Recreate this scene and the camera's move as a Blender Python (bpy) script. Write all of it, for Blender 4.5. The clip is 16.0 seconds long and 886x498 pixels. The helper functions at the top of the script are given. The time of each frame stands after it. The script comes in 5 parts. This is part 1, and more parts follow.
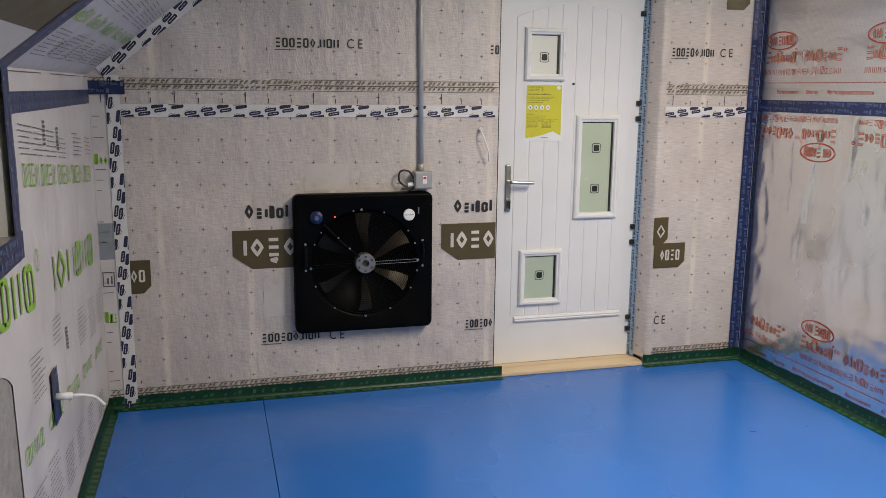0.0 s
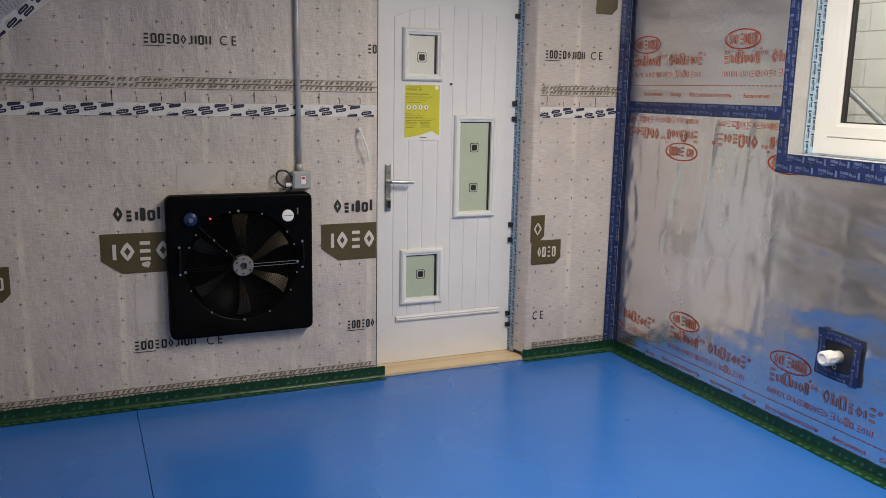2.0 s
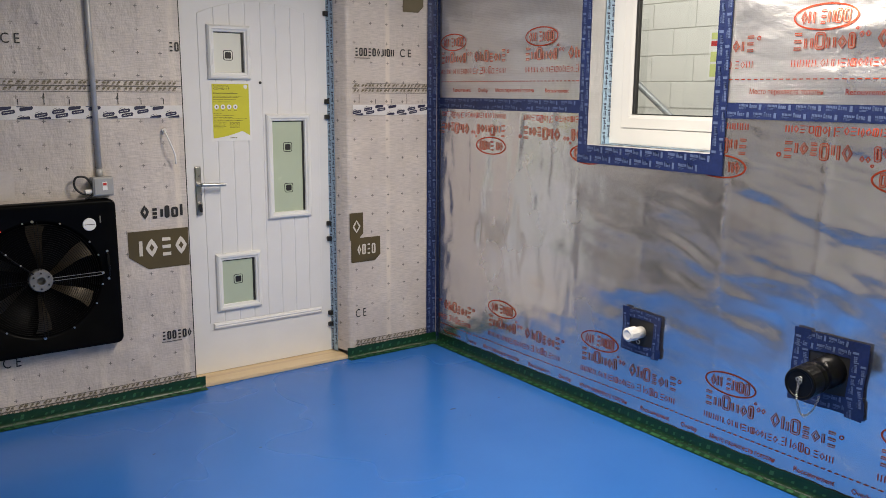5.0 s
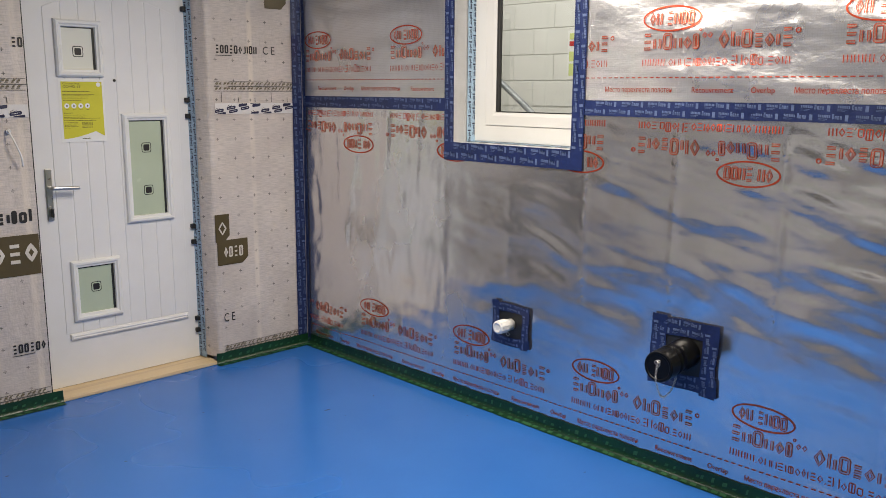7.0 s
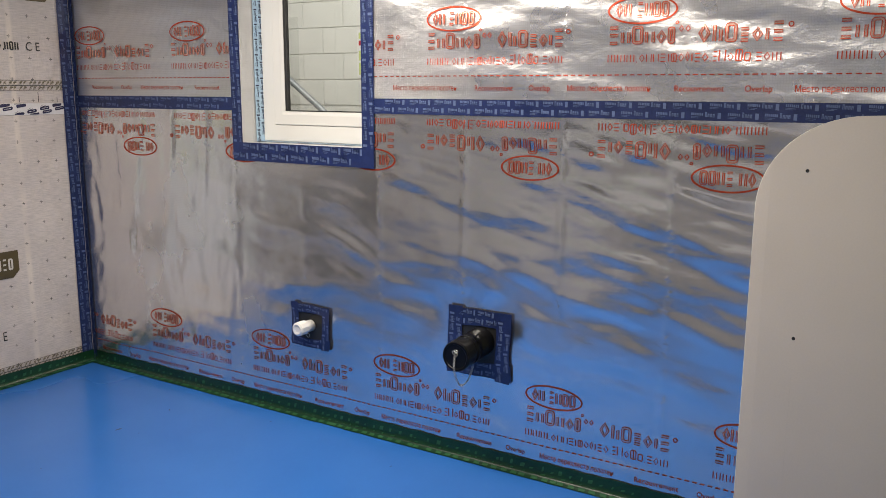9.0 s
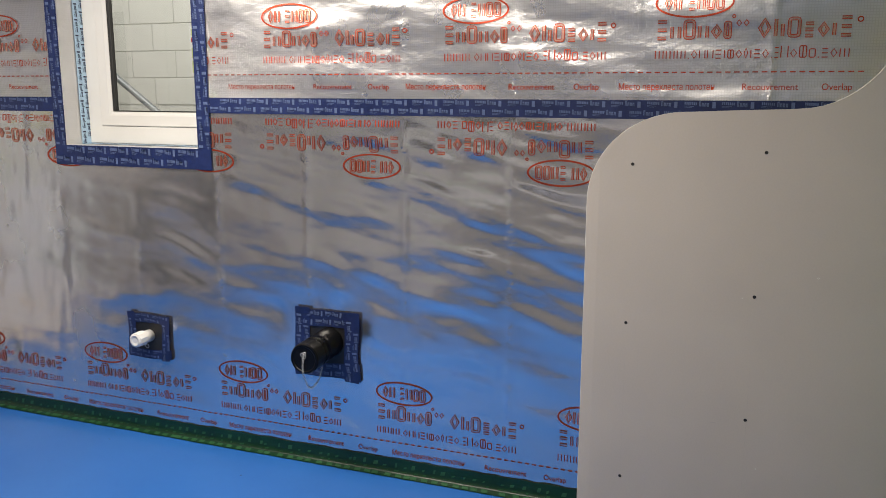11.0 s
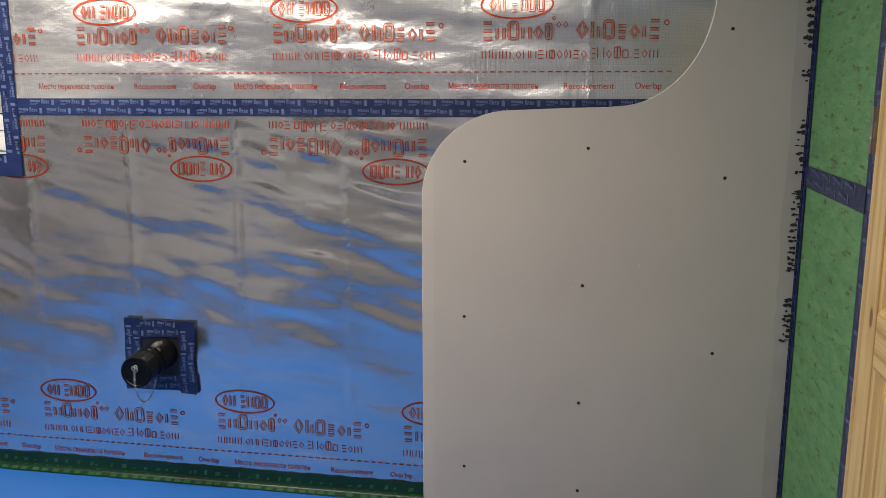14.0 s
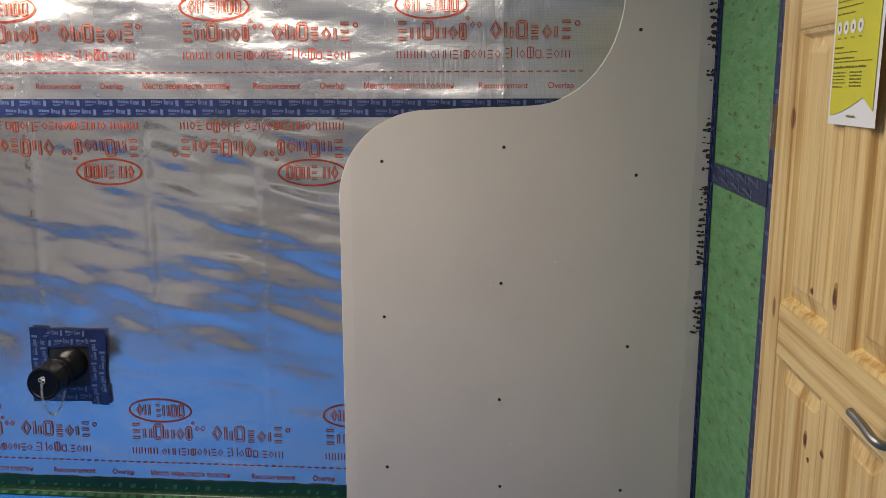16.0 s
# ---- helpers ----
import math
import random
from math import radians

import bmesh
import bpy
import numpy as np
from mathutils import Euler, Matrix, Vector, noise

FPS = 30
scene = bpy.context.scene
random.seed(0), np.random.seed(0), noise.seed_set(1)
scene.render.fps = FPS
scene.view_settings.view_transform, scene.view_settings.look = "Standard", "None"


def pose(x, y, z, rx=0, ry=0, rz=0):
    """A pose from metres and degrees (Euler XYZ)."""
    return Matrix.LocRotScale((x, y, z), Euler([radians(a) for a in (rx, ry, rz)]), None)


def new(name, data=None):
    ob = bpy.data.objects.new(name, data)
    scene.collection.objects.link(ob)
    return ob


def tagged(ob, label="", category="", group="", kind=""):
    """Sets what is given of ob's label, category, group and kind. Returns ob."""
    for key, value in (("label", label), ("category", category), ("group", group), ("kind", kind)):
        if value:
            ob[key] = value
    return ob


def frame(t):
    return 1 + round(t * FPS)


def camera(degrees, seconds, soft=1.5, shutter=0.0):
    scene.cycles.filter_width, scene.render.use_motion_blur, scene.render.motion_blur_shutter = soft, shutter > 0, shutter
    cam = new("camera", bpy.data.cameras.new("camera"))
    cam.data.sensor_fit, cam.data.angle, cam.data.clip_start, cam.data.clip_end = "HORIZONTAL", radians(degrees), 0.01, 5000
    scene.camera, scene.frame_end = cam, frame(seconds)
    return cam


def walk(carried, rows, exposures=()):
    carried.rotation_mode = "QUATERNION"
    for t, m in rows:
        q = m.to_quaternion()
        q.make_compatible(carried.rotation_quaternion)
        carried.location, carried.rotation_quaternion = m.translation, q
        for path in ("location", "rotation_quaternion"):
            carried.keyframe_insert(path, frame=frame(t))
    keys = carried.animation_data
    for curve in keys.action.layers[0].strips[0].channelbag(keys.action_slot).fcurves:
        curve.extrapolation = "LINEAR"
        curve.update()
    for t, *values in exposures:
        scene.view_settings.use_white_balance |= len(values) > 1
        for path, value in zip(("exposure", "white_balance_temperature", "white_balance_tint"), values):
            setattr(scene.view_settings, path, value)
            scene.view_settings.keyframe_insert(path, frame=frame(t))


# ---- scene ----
# ---- camera ----
cam = camera(55.6, 16.0, 0.85)
PATH = [
    (0.0, pose(-0.027, 0.016, 1.554, 79.20, -0.57, -15.28)),
    (0.5, pose(-0.025, 0.018, 1.556, 79.25, -0.91, -17.42)),
    (1.0, pose(-0.024, 0.018, 1.558, 79.26, -1.18, -19.42)),
    (1.5, pose(-0.021, 0.019, 1.558, 79.24, -1.15, -21.36)),
    (2.0, pose(-0.020, 0.019, 1.557, 79.25, -1.11, -23.35)),
    (2.5, pose(-0.019, 0.020, 1.557, 79.25, -0.89, -24.80)),
    (3.0, pose(-0.019, 0.021, 1.556, 79.25, -0.67, -26.46)),
    (3.5, pose(-0.018, 0.023, 1.556, 79.25, -0.51, -28.74)),
    (4.0, pose(-0.015, 0.023, 1.555, 79.27, -0.52, -31.11)),
    (4.5, pose(-0.010, 0.020, 1.552, 79.32, -0.45, -33.62)),
    (7.0, pose(-0.004, 0.009, 1.546, 79.34, -0.40, -44.65)),
    (7.5, pose(0.003, 0.006, 1.544, 79.35, -0.36, -48.11)),
    (8.0, pose(0.008, 0.002, 1.541, 79.39, -0.39, -51.55)),
    (8.5, pose(0.011, -0.002, 1.541, 79.40, -0.33, -54.79)),
    (9.0, pose(0.012, -0.005, 1.541, 79.40, -0.28, -58.39)),
    (9.5, pose(0.014, -0.008, 1.541, 79.38, -0.23, -61.35)),
    (12.0, pose(0.015, -0.014, 1.546, 79.24, -0.05, -73.11)),
    (12.5, pose(0.016, -0.013, 1.548, 79.20, -0.03, -74.81)),
    (13.0, pose(0.015, -0.017, 1.550, 79.17, 0.02, -76.42)),
    (13.5, pose(0.017, -0.018, 1.550, 79.15, 0.03, -78.10)),
    (14.0, pose(0.018, -0.022, 1.550, 79.13, 0.05, -80.04)),
    (14.5, pose(0.019, -0.025, 1.550, 79.12, 0.06, -81.87)),
    (15.0, pose(0.018, -0.029, 1.550, 79.12, 0.10, -83.50)),
    (15.5, pose(0.020, -0.030, 1.548, 79.13, 0.10, -84.82)),
    (16.0, pose(0.020, -0.032, 1.545, 79.20, 0.12, -85.48)),
]
walk(cam, PATH, [(0.0, 0.17), (1.0, 0.13), (2.5, -0.08), (4.5, 0.02), (7.5, -0.08), (9.5, -0.12), (12.0, -0.14), (14.0, -0.17), (16.0, -0.12)])

# ---- light ----
world = bpy.data.worlds.new("world")
scene.world = world
world.use_nodes = True
world.node_tree.nodes["Background"].inputs[0].default_value = (1.0, 0.98, 0.95, 1)
world.node_tree.nodes["Background"].inputs[1].default_value = 0.15


WARM = (1.0, 0.897, 0.765)


def ceiling_lamp(name, x, y, z, sx, sy, watts, colour=(1.0, 0.95, 0.88)):
    data = bpy.data.lights.new(name, "AREA")
    data.shape, data.size, data.size_y, data.energy, data.color = "RECTANGLE", sx, sy, watts, colour
    ob = new(name, data)
    ob.matrix_world = pose(x, y, z)
    return ob


ceiling_lamp("ceiling_lamp", 2.00, 2.12, 2.44, 0.22, 1.2, 61, WARM)
ceiling_lamp("ceiling_lamp", 1.32, 0.92, 2.44, 0.22, 1.2, 27, WARM)
ceiling_lamp("hall_lamp", 4.6, 4.2, 3.6, 0.6, 4.0, 80, (1.0, 0.965, 0.90))

# ---- plan ----
X_LEFT, X_RIGHT, Y_BACK, Y_FRONT = -0.55, 2.902, 4.112, -0.706
X_BOARD, Y_DOOR = 2.8875, 4.265
H_CEIL = 2.5
Z_FLOOR = 0.025


# ---- materials ----
class Nodes:
    """Short hand for building a node tree."""

    def __init__(self, name):
        self.mat = bpy.data.materials.new(name)
        self.mat.use_nodes = True
        self.tree = self.mat.node_tree
        self.bsdf = self.tree.nodes["Principled BSDF"]
        self.pos = self.node("ShaderNodeTexCoord").outputs["Object"]

    def node(self, kind, **props):
        n = self.tree.nodes.new(kind)
        for key, value in props.items():
            setattr(n, key, value)
        return n

    def link(self, a, b):
        self.tree.links.new(a, b)

    def put(self, socket, value):
        if isinstance(value, bpy.types.NodeSocket):
            self.link(value, socket)
        elif isinstance(value, tuple) and len(value) == 3 and socket.type == "RGBA":
            socket.default_value = (*value, 1)
        else:
            socket.default_value = value

    def math(self, op, a, b=0.0, c=0.0):
        n = self.node("ShaderNodeMath", operation=op)
        for i, v in enumerate((a, b, c)):
            self.put(n.inputs[i], v)
        return n.outputs[0]

    def mix(self, f, a, b):
        n = self.node("ShaderNodeMix", data_type="RGBA")
        self.put(n.inputs[0], f)
        self.put(n.inputs[6], a)
        self.put(n.inputs[7], b)
        return n.outputs[2]

    def stretch(self, scale, source=None):
        n = self.node("ShaderNodeMapping")
        self.link(source or self.pos, n.inputs[0])
        n.inputs["Scale"].default_value = scale
        return n.outputs[0]

    def noise(self, scale, detail=4.0, vector=None, rough=0.55):
        n = self.node("ShaderNodeTexNoise")
        self.link(vector or self.pos, n.inputs["Vector"])
        n.inputs["Scale"].default_value = scale
        n.inputs["Detail"].default_value = detail
        n.inputs["Roughness"].default_value = rough
        return n.outputs["Fac"]

    def ramp(self, f, lo, hi, a=0.0, b=1.0):
        n = self.node("ShaderNodeMapRange")
        for i, v in enumerate((f, lo, hi, a, b)):
            self.put(n.inputs[i], v)
        return n.outputs[0]

    def axes(self):
        n = self.node("ShaderNodeSeparateXYZ")
        self.link(self.pos, n.inputs[0])
        return n.outputs

    def bump(self, height, strength, distance=0.01, under=None):
        n = self.node("ShaderNodeBump")
        n.inputs["Strength"].default_value = strength
        n.inputs["Distance"].default_value = distance
        self.link(height, n.inputs["Height"])
        if under:
            self.link(under, n.inputs["Normal"])
        return n.outputs[0]

    def done(self, colour=None, rough=None, metal=None, normal=None, **more):
        b = self.bsdf.inputs
        for key, v in (("Base Color", colour), ("Roughness", rough), ("Metallic", metal), ("Normal", normal)):
            if v is not None:
                self.put(b[key], v)
        for key, v in more.items():
            self.put(b[key.replace("_", " ")], v)
        return self.mat


def plain(name, colour, rough=0.5, metal=0.0, vary=0.12, scale=9.0, fine=120.0, relief=0.15, depth=0.002, **more):
    """A surface with cloudy and fine variation of colour and gloss, and a fine relief."""
    n = Nodes(name)
    big, small = n.noise(scale, 3), n.noise(fine, 3)
    f = n.math("ADD", n.math("MULTIPLY", big, 0.65), n.math("MULTIPLY", small, 0.35))
    lo = tuple(c * (1 - vary) for c in colour)
    hi = tuple(min(1, c * (1 + vary)) for c in colour)
    return n.done(n.mix(n.ramp(f, 0.3, 0.7), lo, hi), n.ramp(big, 0.3, 0.7, rough * 0.88, min(1, rough * 1.12)), metal, n.bump(small, relief, depth), **more)


def membrane_back():
    """Woven beige building membrane with small printed crosses and a fine ribbing."""
    n = Nodes("membrane_back")
    x, y, z = n.axes()
    pitch = 0.1055

    def cell(v, off):
        return n.math("ABSOLUTE", n.math("SUBTRACT", n.math("FRACT", n.math("ADD", n.math("DIVIDE", v, pitch), off)), 0.5))

    cu, cv = cell(n.math("ADD", x, n.math("MULTIPLY", y, 1.0)), 0.3), cell(n.math("ADD", z, n.math("MULTIPLY", x, 0.012)), 0.1)
    bar_h = n.math("MULTIPLY", n.math("LESS_THAN", cu, 0.08), n.math("LESS_THAN", cv, 0.018))
    bar_v = n.math("MULTIPLY", n.math("LESS_THAN", cu, 0.018), n.math("LESS_THAN", cv, 0.08))
    cross = n.math("MULTIPLY", n.math("MAXIMUM", bar_h, bar_v), n.ramp(n.noise(60, 2), 0.35, 0.6, 0.42, 0.88))
    stud = n.math("ABSOLUTE", n.math("SUBTRACT", n.math("FRACT", n.math("ADD", n.math("DIVIDE", x, 0.405), 0.18)), 0.5))
    band = n.math("MULTIPLY", n.ramp(stud, 0.02, 0.05, 1, 0), n.ramp(n.noise(3, 3, n.stretch((2, 1, 1))), 0.35, 0.65, 0.15, 0.75))
    rib = n.noise(1.0, 2, n.stretch((18, 18, 330)))
    cloud = n.noise(3.5, 5)
    base = n.mix(n.ramp(cloud, 0.3, 0.7), (0.525, 0.468, 0.432), (0.655, 0.588, 0.542))
    base = n.mix(n.ramp(rib, 0.42, 0.62, 0.0, 0.55), base, (0.40, 0.36, 0.34))
    base = n.mix(band, base, (0.72, 0.64, 0.55))
    base = n.mix(cross, base, (0.07, 0.065, 0.06))
    wrinkle = n.bump(n.noise(5, 5, n.stretch((1.4, 1, 0.7)), 0.6), 0.7, 0.03)
    return n.done(base, n.ramp(cloud, 0.3, 0.7, 0.36, 0.5), 0.0, n.bump(rib, 0.40, 0.0016, wrinkle))


def membrane_left():
    """Pale translucent fleece membrane, slightly glossy and creased."""
    n = Nodes("membrane_left")
    cloud, fine = n.noise(4, 5), n.noise(160, 3)
    crease = n.noise(3.0, 5, n.stretch((1, 2.2, 0.8)))
    base = n.mix(n.ramp(cloud, 0.3, 0.7), (0.55, 0.51, 0.495), (0.65, 0.615, 0.60))
    return n.done(base, n.ramp(cloud, 0.3, 0.7, 0.35, 0.5), 0.0, n.bump(fine, 0.12, 0.001, n.bump(crease, 0.4, 0.03)))


def foil(name, fold_bump, crinkle_bump, weave_bump, rough, thread=0.10, shade=1.0, scuffed=1.0):
    """Aluminium foil membrane: shiny metal with soft folds and a woven grid of threads, duller where it was handled by the door."""
    n = Nodes(name)
    x, y, z = n.axes()
    fold = n.noise(1.0, 2, n.stretch((1, 3.0, 8.5)), 0.45)
    crinkle = n.noise(24, 3, n.stretch((1, 1, 1.6)))
    smear = n.noise(2.2, 4)
    grid_y = n.math("ABSOLUTE", n.math("SUBTRACT", n.math("FRACT", n.math("DIVIDE", y, 0.0085)), 0.5))
    grid_z = n.math("ABSOLUTE", n.math("SUBTRACT", n.math("FRACT", n.math("DIVIDE", z, 0.0085)), 0.5))
    weave = n.math("MAXIMUM", n.math("GREATER_THAN", grid_y, 0.40), n.math("GREATER_THAN", grid_z, 0.40))
    tone = n.mix(n.ramp(smear, 0.3, 0.7), tuple(c * shade for c in (0.79, 0.78, 0.777)), tuple(c * shade for c in (0.87, 0.862, 0.858)))
    tone = n.mix(n.math("MULTIPLY", weave, thread), tone, (0.55, 0.53, 0.5))
    nor = n.bump(fold, fold_bump, 0.03)
    nor = n.bump(crinkle, crinkle_bump, 0.006, nor)
    nor = n.bump(weave, weave_bump, 0.0006, nor)
    bay = n.math("ABSOLUTE", n.math("SUBTRACT", n.math("FRACT", n.math("ADD", n.math("DIVIDE", n.math("SUBTRACT", y, 0.832), 0.42), 0.5)), 0.5))
    pleat = n.math("MULTIPLY", n.ramp(bay, 0.008, 0.04, 1.0, 0.0), n.ramp(n.noise(55, 3, n.stretch((1, 1, 0.8))), 0.5, 0.75))
    pleat = n.math("MULTIPLY", pleat, n.ramp(n.noise(3.5, 2), 0.42, 0.66))
    nor = n.bump(pleat, 0.42, 0.005, nor)
    return n.done(tone, n.math("MULTIPLY", n.ramp(smear, 0.3, 0.7, rough * 0.8, rough * 1.25), n.ramp(y, 1.9, 2.8, 1.0, scuffed)), 0.95, nor)


def floor_paint():
    """Blue painted floor sheet with a satin sheen and a little dust."""
    n = Nodes("floor_paint")
    cloud, fine = n.noise(1.3, 3), n.noise(60, 3)
    base = n.mix(n.math("ADD", n.math("MULTIPLY", n.ramp(cloud, 0.3, 0.7), 0.75), n.math("MULTIPLY", fine, 0.25)), (0.024, 0.138, 0.485), (0.033, 0.166, 0.555))
    base = n.mix(n.ramp(n.noise(26, 0), 0.885, 0.892, 0, 0.75), base, (0.02, 0.03, 0.05))
    rough = n.ramp(n.noise(1.1, 2), 0.3, 0.7, 0.23, 0.30)
    return n.done(base, rough, 0.0)


def osb():
    """Green-tinted strand board: many small overlapping flakes."""
    n = Nodes("green_board")
    v = n.node("ShaderNodeTexVoronoi")
    n.link(n.stretch((34, 1, 120)), v.inputs["Vector"])
    v.inputs["Scale"].default_value = 1.0
    g = n.node("ShaderNodeSeparateColor")
    n.link(v.outputs["Color"], g.inputs[0])
    cloud = n.noise(16, 6, n.stretch((0.6, 1, 1.4)))
    strand = n.noise(1.0, 5, n.stretch((45, 1, 260)), 0.65)
    base = n.mix(g.outputs[0], (0.095, 0.255, 0.095), (0.140, 0.335, 0.130))
    base = n.mix(n.ramp(strand, 0.38, 0.66, 0, 0.75), base, (0.165, 0.36, 0.14))
    base = n.mix(n.ramp(cloud, 0.45, 0.75, 0, 0.5), base, (0.075, 0.20, 0.075))
    spot = n.ramp(n.noise(34, 4, n.stretch((0.36, 1, 1.15)), 0.7), 0.575, 0.625, 0, 0.85)
    base = n.mix(spot, base, (0.085, 0.10, 0.028))
    return n.done(base, n.ramp(cloud, 0.3, 0.7, 0.5, 0.7), 0.0, n.bump(n.math("ADD", g.outputs[1], strand), 0.18, 0.002))


def pine(name, along, tint=1.0, pale=0.0):
    """Lacquered pine with grain along one axis, and knots."""
    n = Nodes(name)
    s = [38.0, 38.0, 38.0]
    s["xyz".index(along)] = 0.8
    wave = n.noise(1.0, 5, n.stretch(tuple(s)), 0.6)
    s2 = [170.0, 170.0, 170.0]
    s2["xyz".index(along)] = 5.0
    fibre = n.noise(1.0, 3, n.stretch(tuple(s2)))
    k = [7.0, 7.0, 7.0]
    k["xyz".index(along)] = 3.0
    v = n.node("ShaderNodeTexVoronoi")
    n.link(n.stretch(tuple(k)), v.inputs["Vector"])
    v.inputs["Scale"].default_value = 1.0
    knot = n.ramp(v.outputs["Distance"], 0.06, 0.085, 0.8, 0)
    halo = n.ramp(v.outputs["Distance"], 0.1, 0.4, 0.35, 0)
    light, dark = tuple(c * tint for c in (0.80, 0.585, 0.255)), tuple(c * tint for c in (0.46, 0.245, 0.065))
    base = n.mix(n.ramp(wave, 0.47, 0.68), light, dark)
    base = n.mix(n.ramp(fibre, 0.4, 0.7, 0, 0.25), base, dark)
    base = n.mix(pale, base, (0.66, 0.53, 0.38))
    base = n.mix(halo, base, dark)
    base = n.mix(knot, base, (0.16, 0.060, 0.020))
    return n.done(base, n.ramp(fibre, 0.3, 0.7, 0.28, 0.4), 0.0, n.bump(fibre, 0.12, 0.001))


def glass():
    n = Nodes("window_glass")
    n.tree.nodes.remove(n.bsdf)
    mixer, clear, shine, f = n.node("ShaderNodeMixShader"), n.node("ShaderNodeBsdfTransparent"), n.node("ShaderNodeBsdfGlossy"), n.node("ShaderNodeFresnel")
    clear.inputs[0].default_value = (0.95, 0.97, 0.95, 1)
    shine.inputs["Roughness"].default_value = 0.02
    f.inputs[0].default_value = 1.45
    n.link(f.outputs[0], mixer.inputs[0])
    n.link(clear.outputs[0], mixer.inputs[1])
    n.link(shine.outputs[0], mixer.inputs[2])
    n.link(mixer.outputs[0], n.tree.nodes["Material Output"].inputs[0])
    return n.mat


def brick_paint():
    n = Nodes("painted_block")
    pit, cloud = n.noise(90, 4), n.noise(2.5, 4)
    base = n.mix(n.ramp(cloud, 0.3, 0.7), (0.70, 0.70, 0.67), (0.77, 0.77, 0.74))
    return n.done(base, 0.7, 0.0, n.bump(pit, 0.35, 0.004))


M_MEMB, M_LEFT, M_FLOOR, M_OSB = membrane_back(), membrane_left(), floor_paint(), osb()
M_FOIL, M_FOIL_TOP = foil("foil_smooth", 0.10, 0.10, 0.06, 0.165, 0.10, 1.0, 1.5), foil("foil_woven", 0.36, 0.33, 0.58, 0.29, 0.26, 1.0)
M_FOIL_DULL = foil("foil_dull", 0.5, 0.3, 0.1, 0.5, 0.10, 0.80)
M_PINE_V, M_PINE_H, M_SILL = pine("pine_upright", "z"), pine("pine_level", "x"), pine("pine_sill", "x", 0.95, 0.6)
M_GLASS, M_BLOCK = glass(), brick_paint()
M_BLUE = plain("blue_tape", (0.011, 0.021, 0.086), 0.36, 0, 0.3, 14, 90, 0.3, 0.004)
M_BLUE_INK = plain("blue_tape_print", (0.095, 0.130, 0.245), 0.4, 0, 0.3, 20)
M_GREEN = plain("green_tape", (0.004, 0.036, 0.014), 0.35, 0, 0.35, 14, 90, 0.35, 0.004)
M_GREEN_INK = plain("green_tape_print", (0.035, 0.125, 0.055), 0.4, 0, 0.3, 20)
M_WHITE_TAPE = plain("white_tape", (0.68, 0.66, 0.65), 0.4, 0, 0.08, 14, 90, 0.25, 0.003)
M_NAVY = plain("navy_ink", (0.018, 0.020, 0.060), 0.45)
M_PALE_BLUE = plain("pale_blue_tape", (0.34, 0.48, 0.61), 0.4, 0, 0.2, 30, 120, 0.3, 0.004)
M_INK = plain("black_ink", (0.018, 0.017, 0.017), 0.5)
M_TICK = plain("grey_ink", (0.10, 0.09, 0.085), 0.5)
M_BAND = plain("faded_olive_ink", (0.16, 0.135, 0.085), 0.5)
M_OLIVE = plain("olive_ink", (0.082, 0.060, 0.022), 0.45, 0, 0.1)
M_CREAM = plain("cream_ink", (0.62, 0.58, 0.52), 0.5)
M_RED = plain("red_ink", (0.62, 0.090, 0.042), 0.36, 0.84, 0.18, 12, 200)
M_RED_FAINT = plain("faint_red_ink", (0.80, 0.50, 0.41), 0.26, 0.93, 0.15, 12, 200)
M_LIME = plain("lime_ink", (0.24, 0.46, 0.045), 0.45, 0, 0.15)
M_DOOR = plain("white_door_skin", (0.76, 0.755, 0.755), 0.42, 0, 0.03, 6, 220, 0.08, 0.001)
M_UPVC = plain("white_plastic", (0.78, 0.78, 0.77), 0.3, 0, 0.02, 6, 150, 0.04, 0.001)
M_FRAME = plain("cream_white_plastic", (0.60, 0.595, 0.575), 0.35, 0, 0.03, 6, 150, 0.04, 0.001)
M_FROST = plain("frosted_pane", (0.47, 0.54, 0.41), 0.25, 0, 0.06, 5, 300, 0.1, 0.0006)
M_GASKET = plain("black_gasket", (0.014, 0.014, 0.014), 0.5)
M_STEEL = plain("brushed_steel", (0.50, 0.49, 0.47), 0.3, 0.95, 0.1, 20, 300, 0.1, 0.0006)
M_SATIN = plain("dull_nickel", (0.27, 0.26, 0.245), 0.42, 0.9, 0.12, 20, 300, 0.1, 0.0006)
M_GALV = plain("galvanised_conduit", (0.46, 0.455, 0.45), 0.45, 0.35, 0.15, 16, 200, 0.15, 0.001)
M_BLACK = plain("black_enamel", (0.0028, 0.0028, 0.0032), 0.4, 0, 0.3, 8, 120, 0.12, 0.001, Specular_IOR_Level=0.05)
M_BLACK_P = plain("black_plastic", (0.005, 0.005, 0.0055), 0.3, 0, 0.25, 12, 150, 0.12, 0.001, Specular_IOR_Level=0.2)
M_HUB = plain("grey_cast_metal", (0.20, 0.20, 0.205), 0.5, 0.3, 0.15, 30)
M_GLAZE = plain("clear_tape", (0.56, 0.51, 0.48), 0.3, 0, 0.1, 12)
M_SIGN_RED, M_SIGN_LIME = plain("red_sign_ink", (0.5, 0.03, 0.03), 0.5), plain("lime_sign_ink", (0.60, 0.66, 0.25), 0.5)
M_WIRE = plain("fan_wire", (0.003, 0.003, 0.003), 0.45, 0.0, 0.3, Specular_IOR_Level=0.12)
M_BLADE = plain("fan_blade_metal", (0.045, 0.035, 0.022), 0.36, 0.5, 0.3)
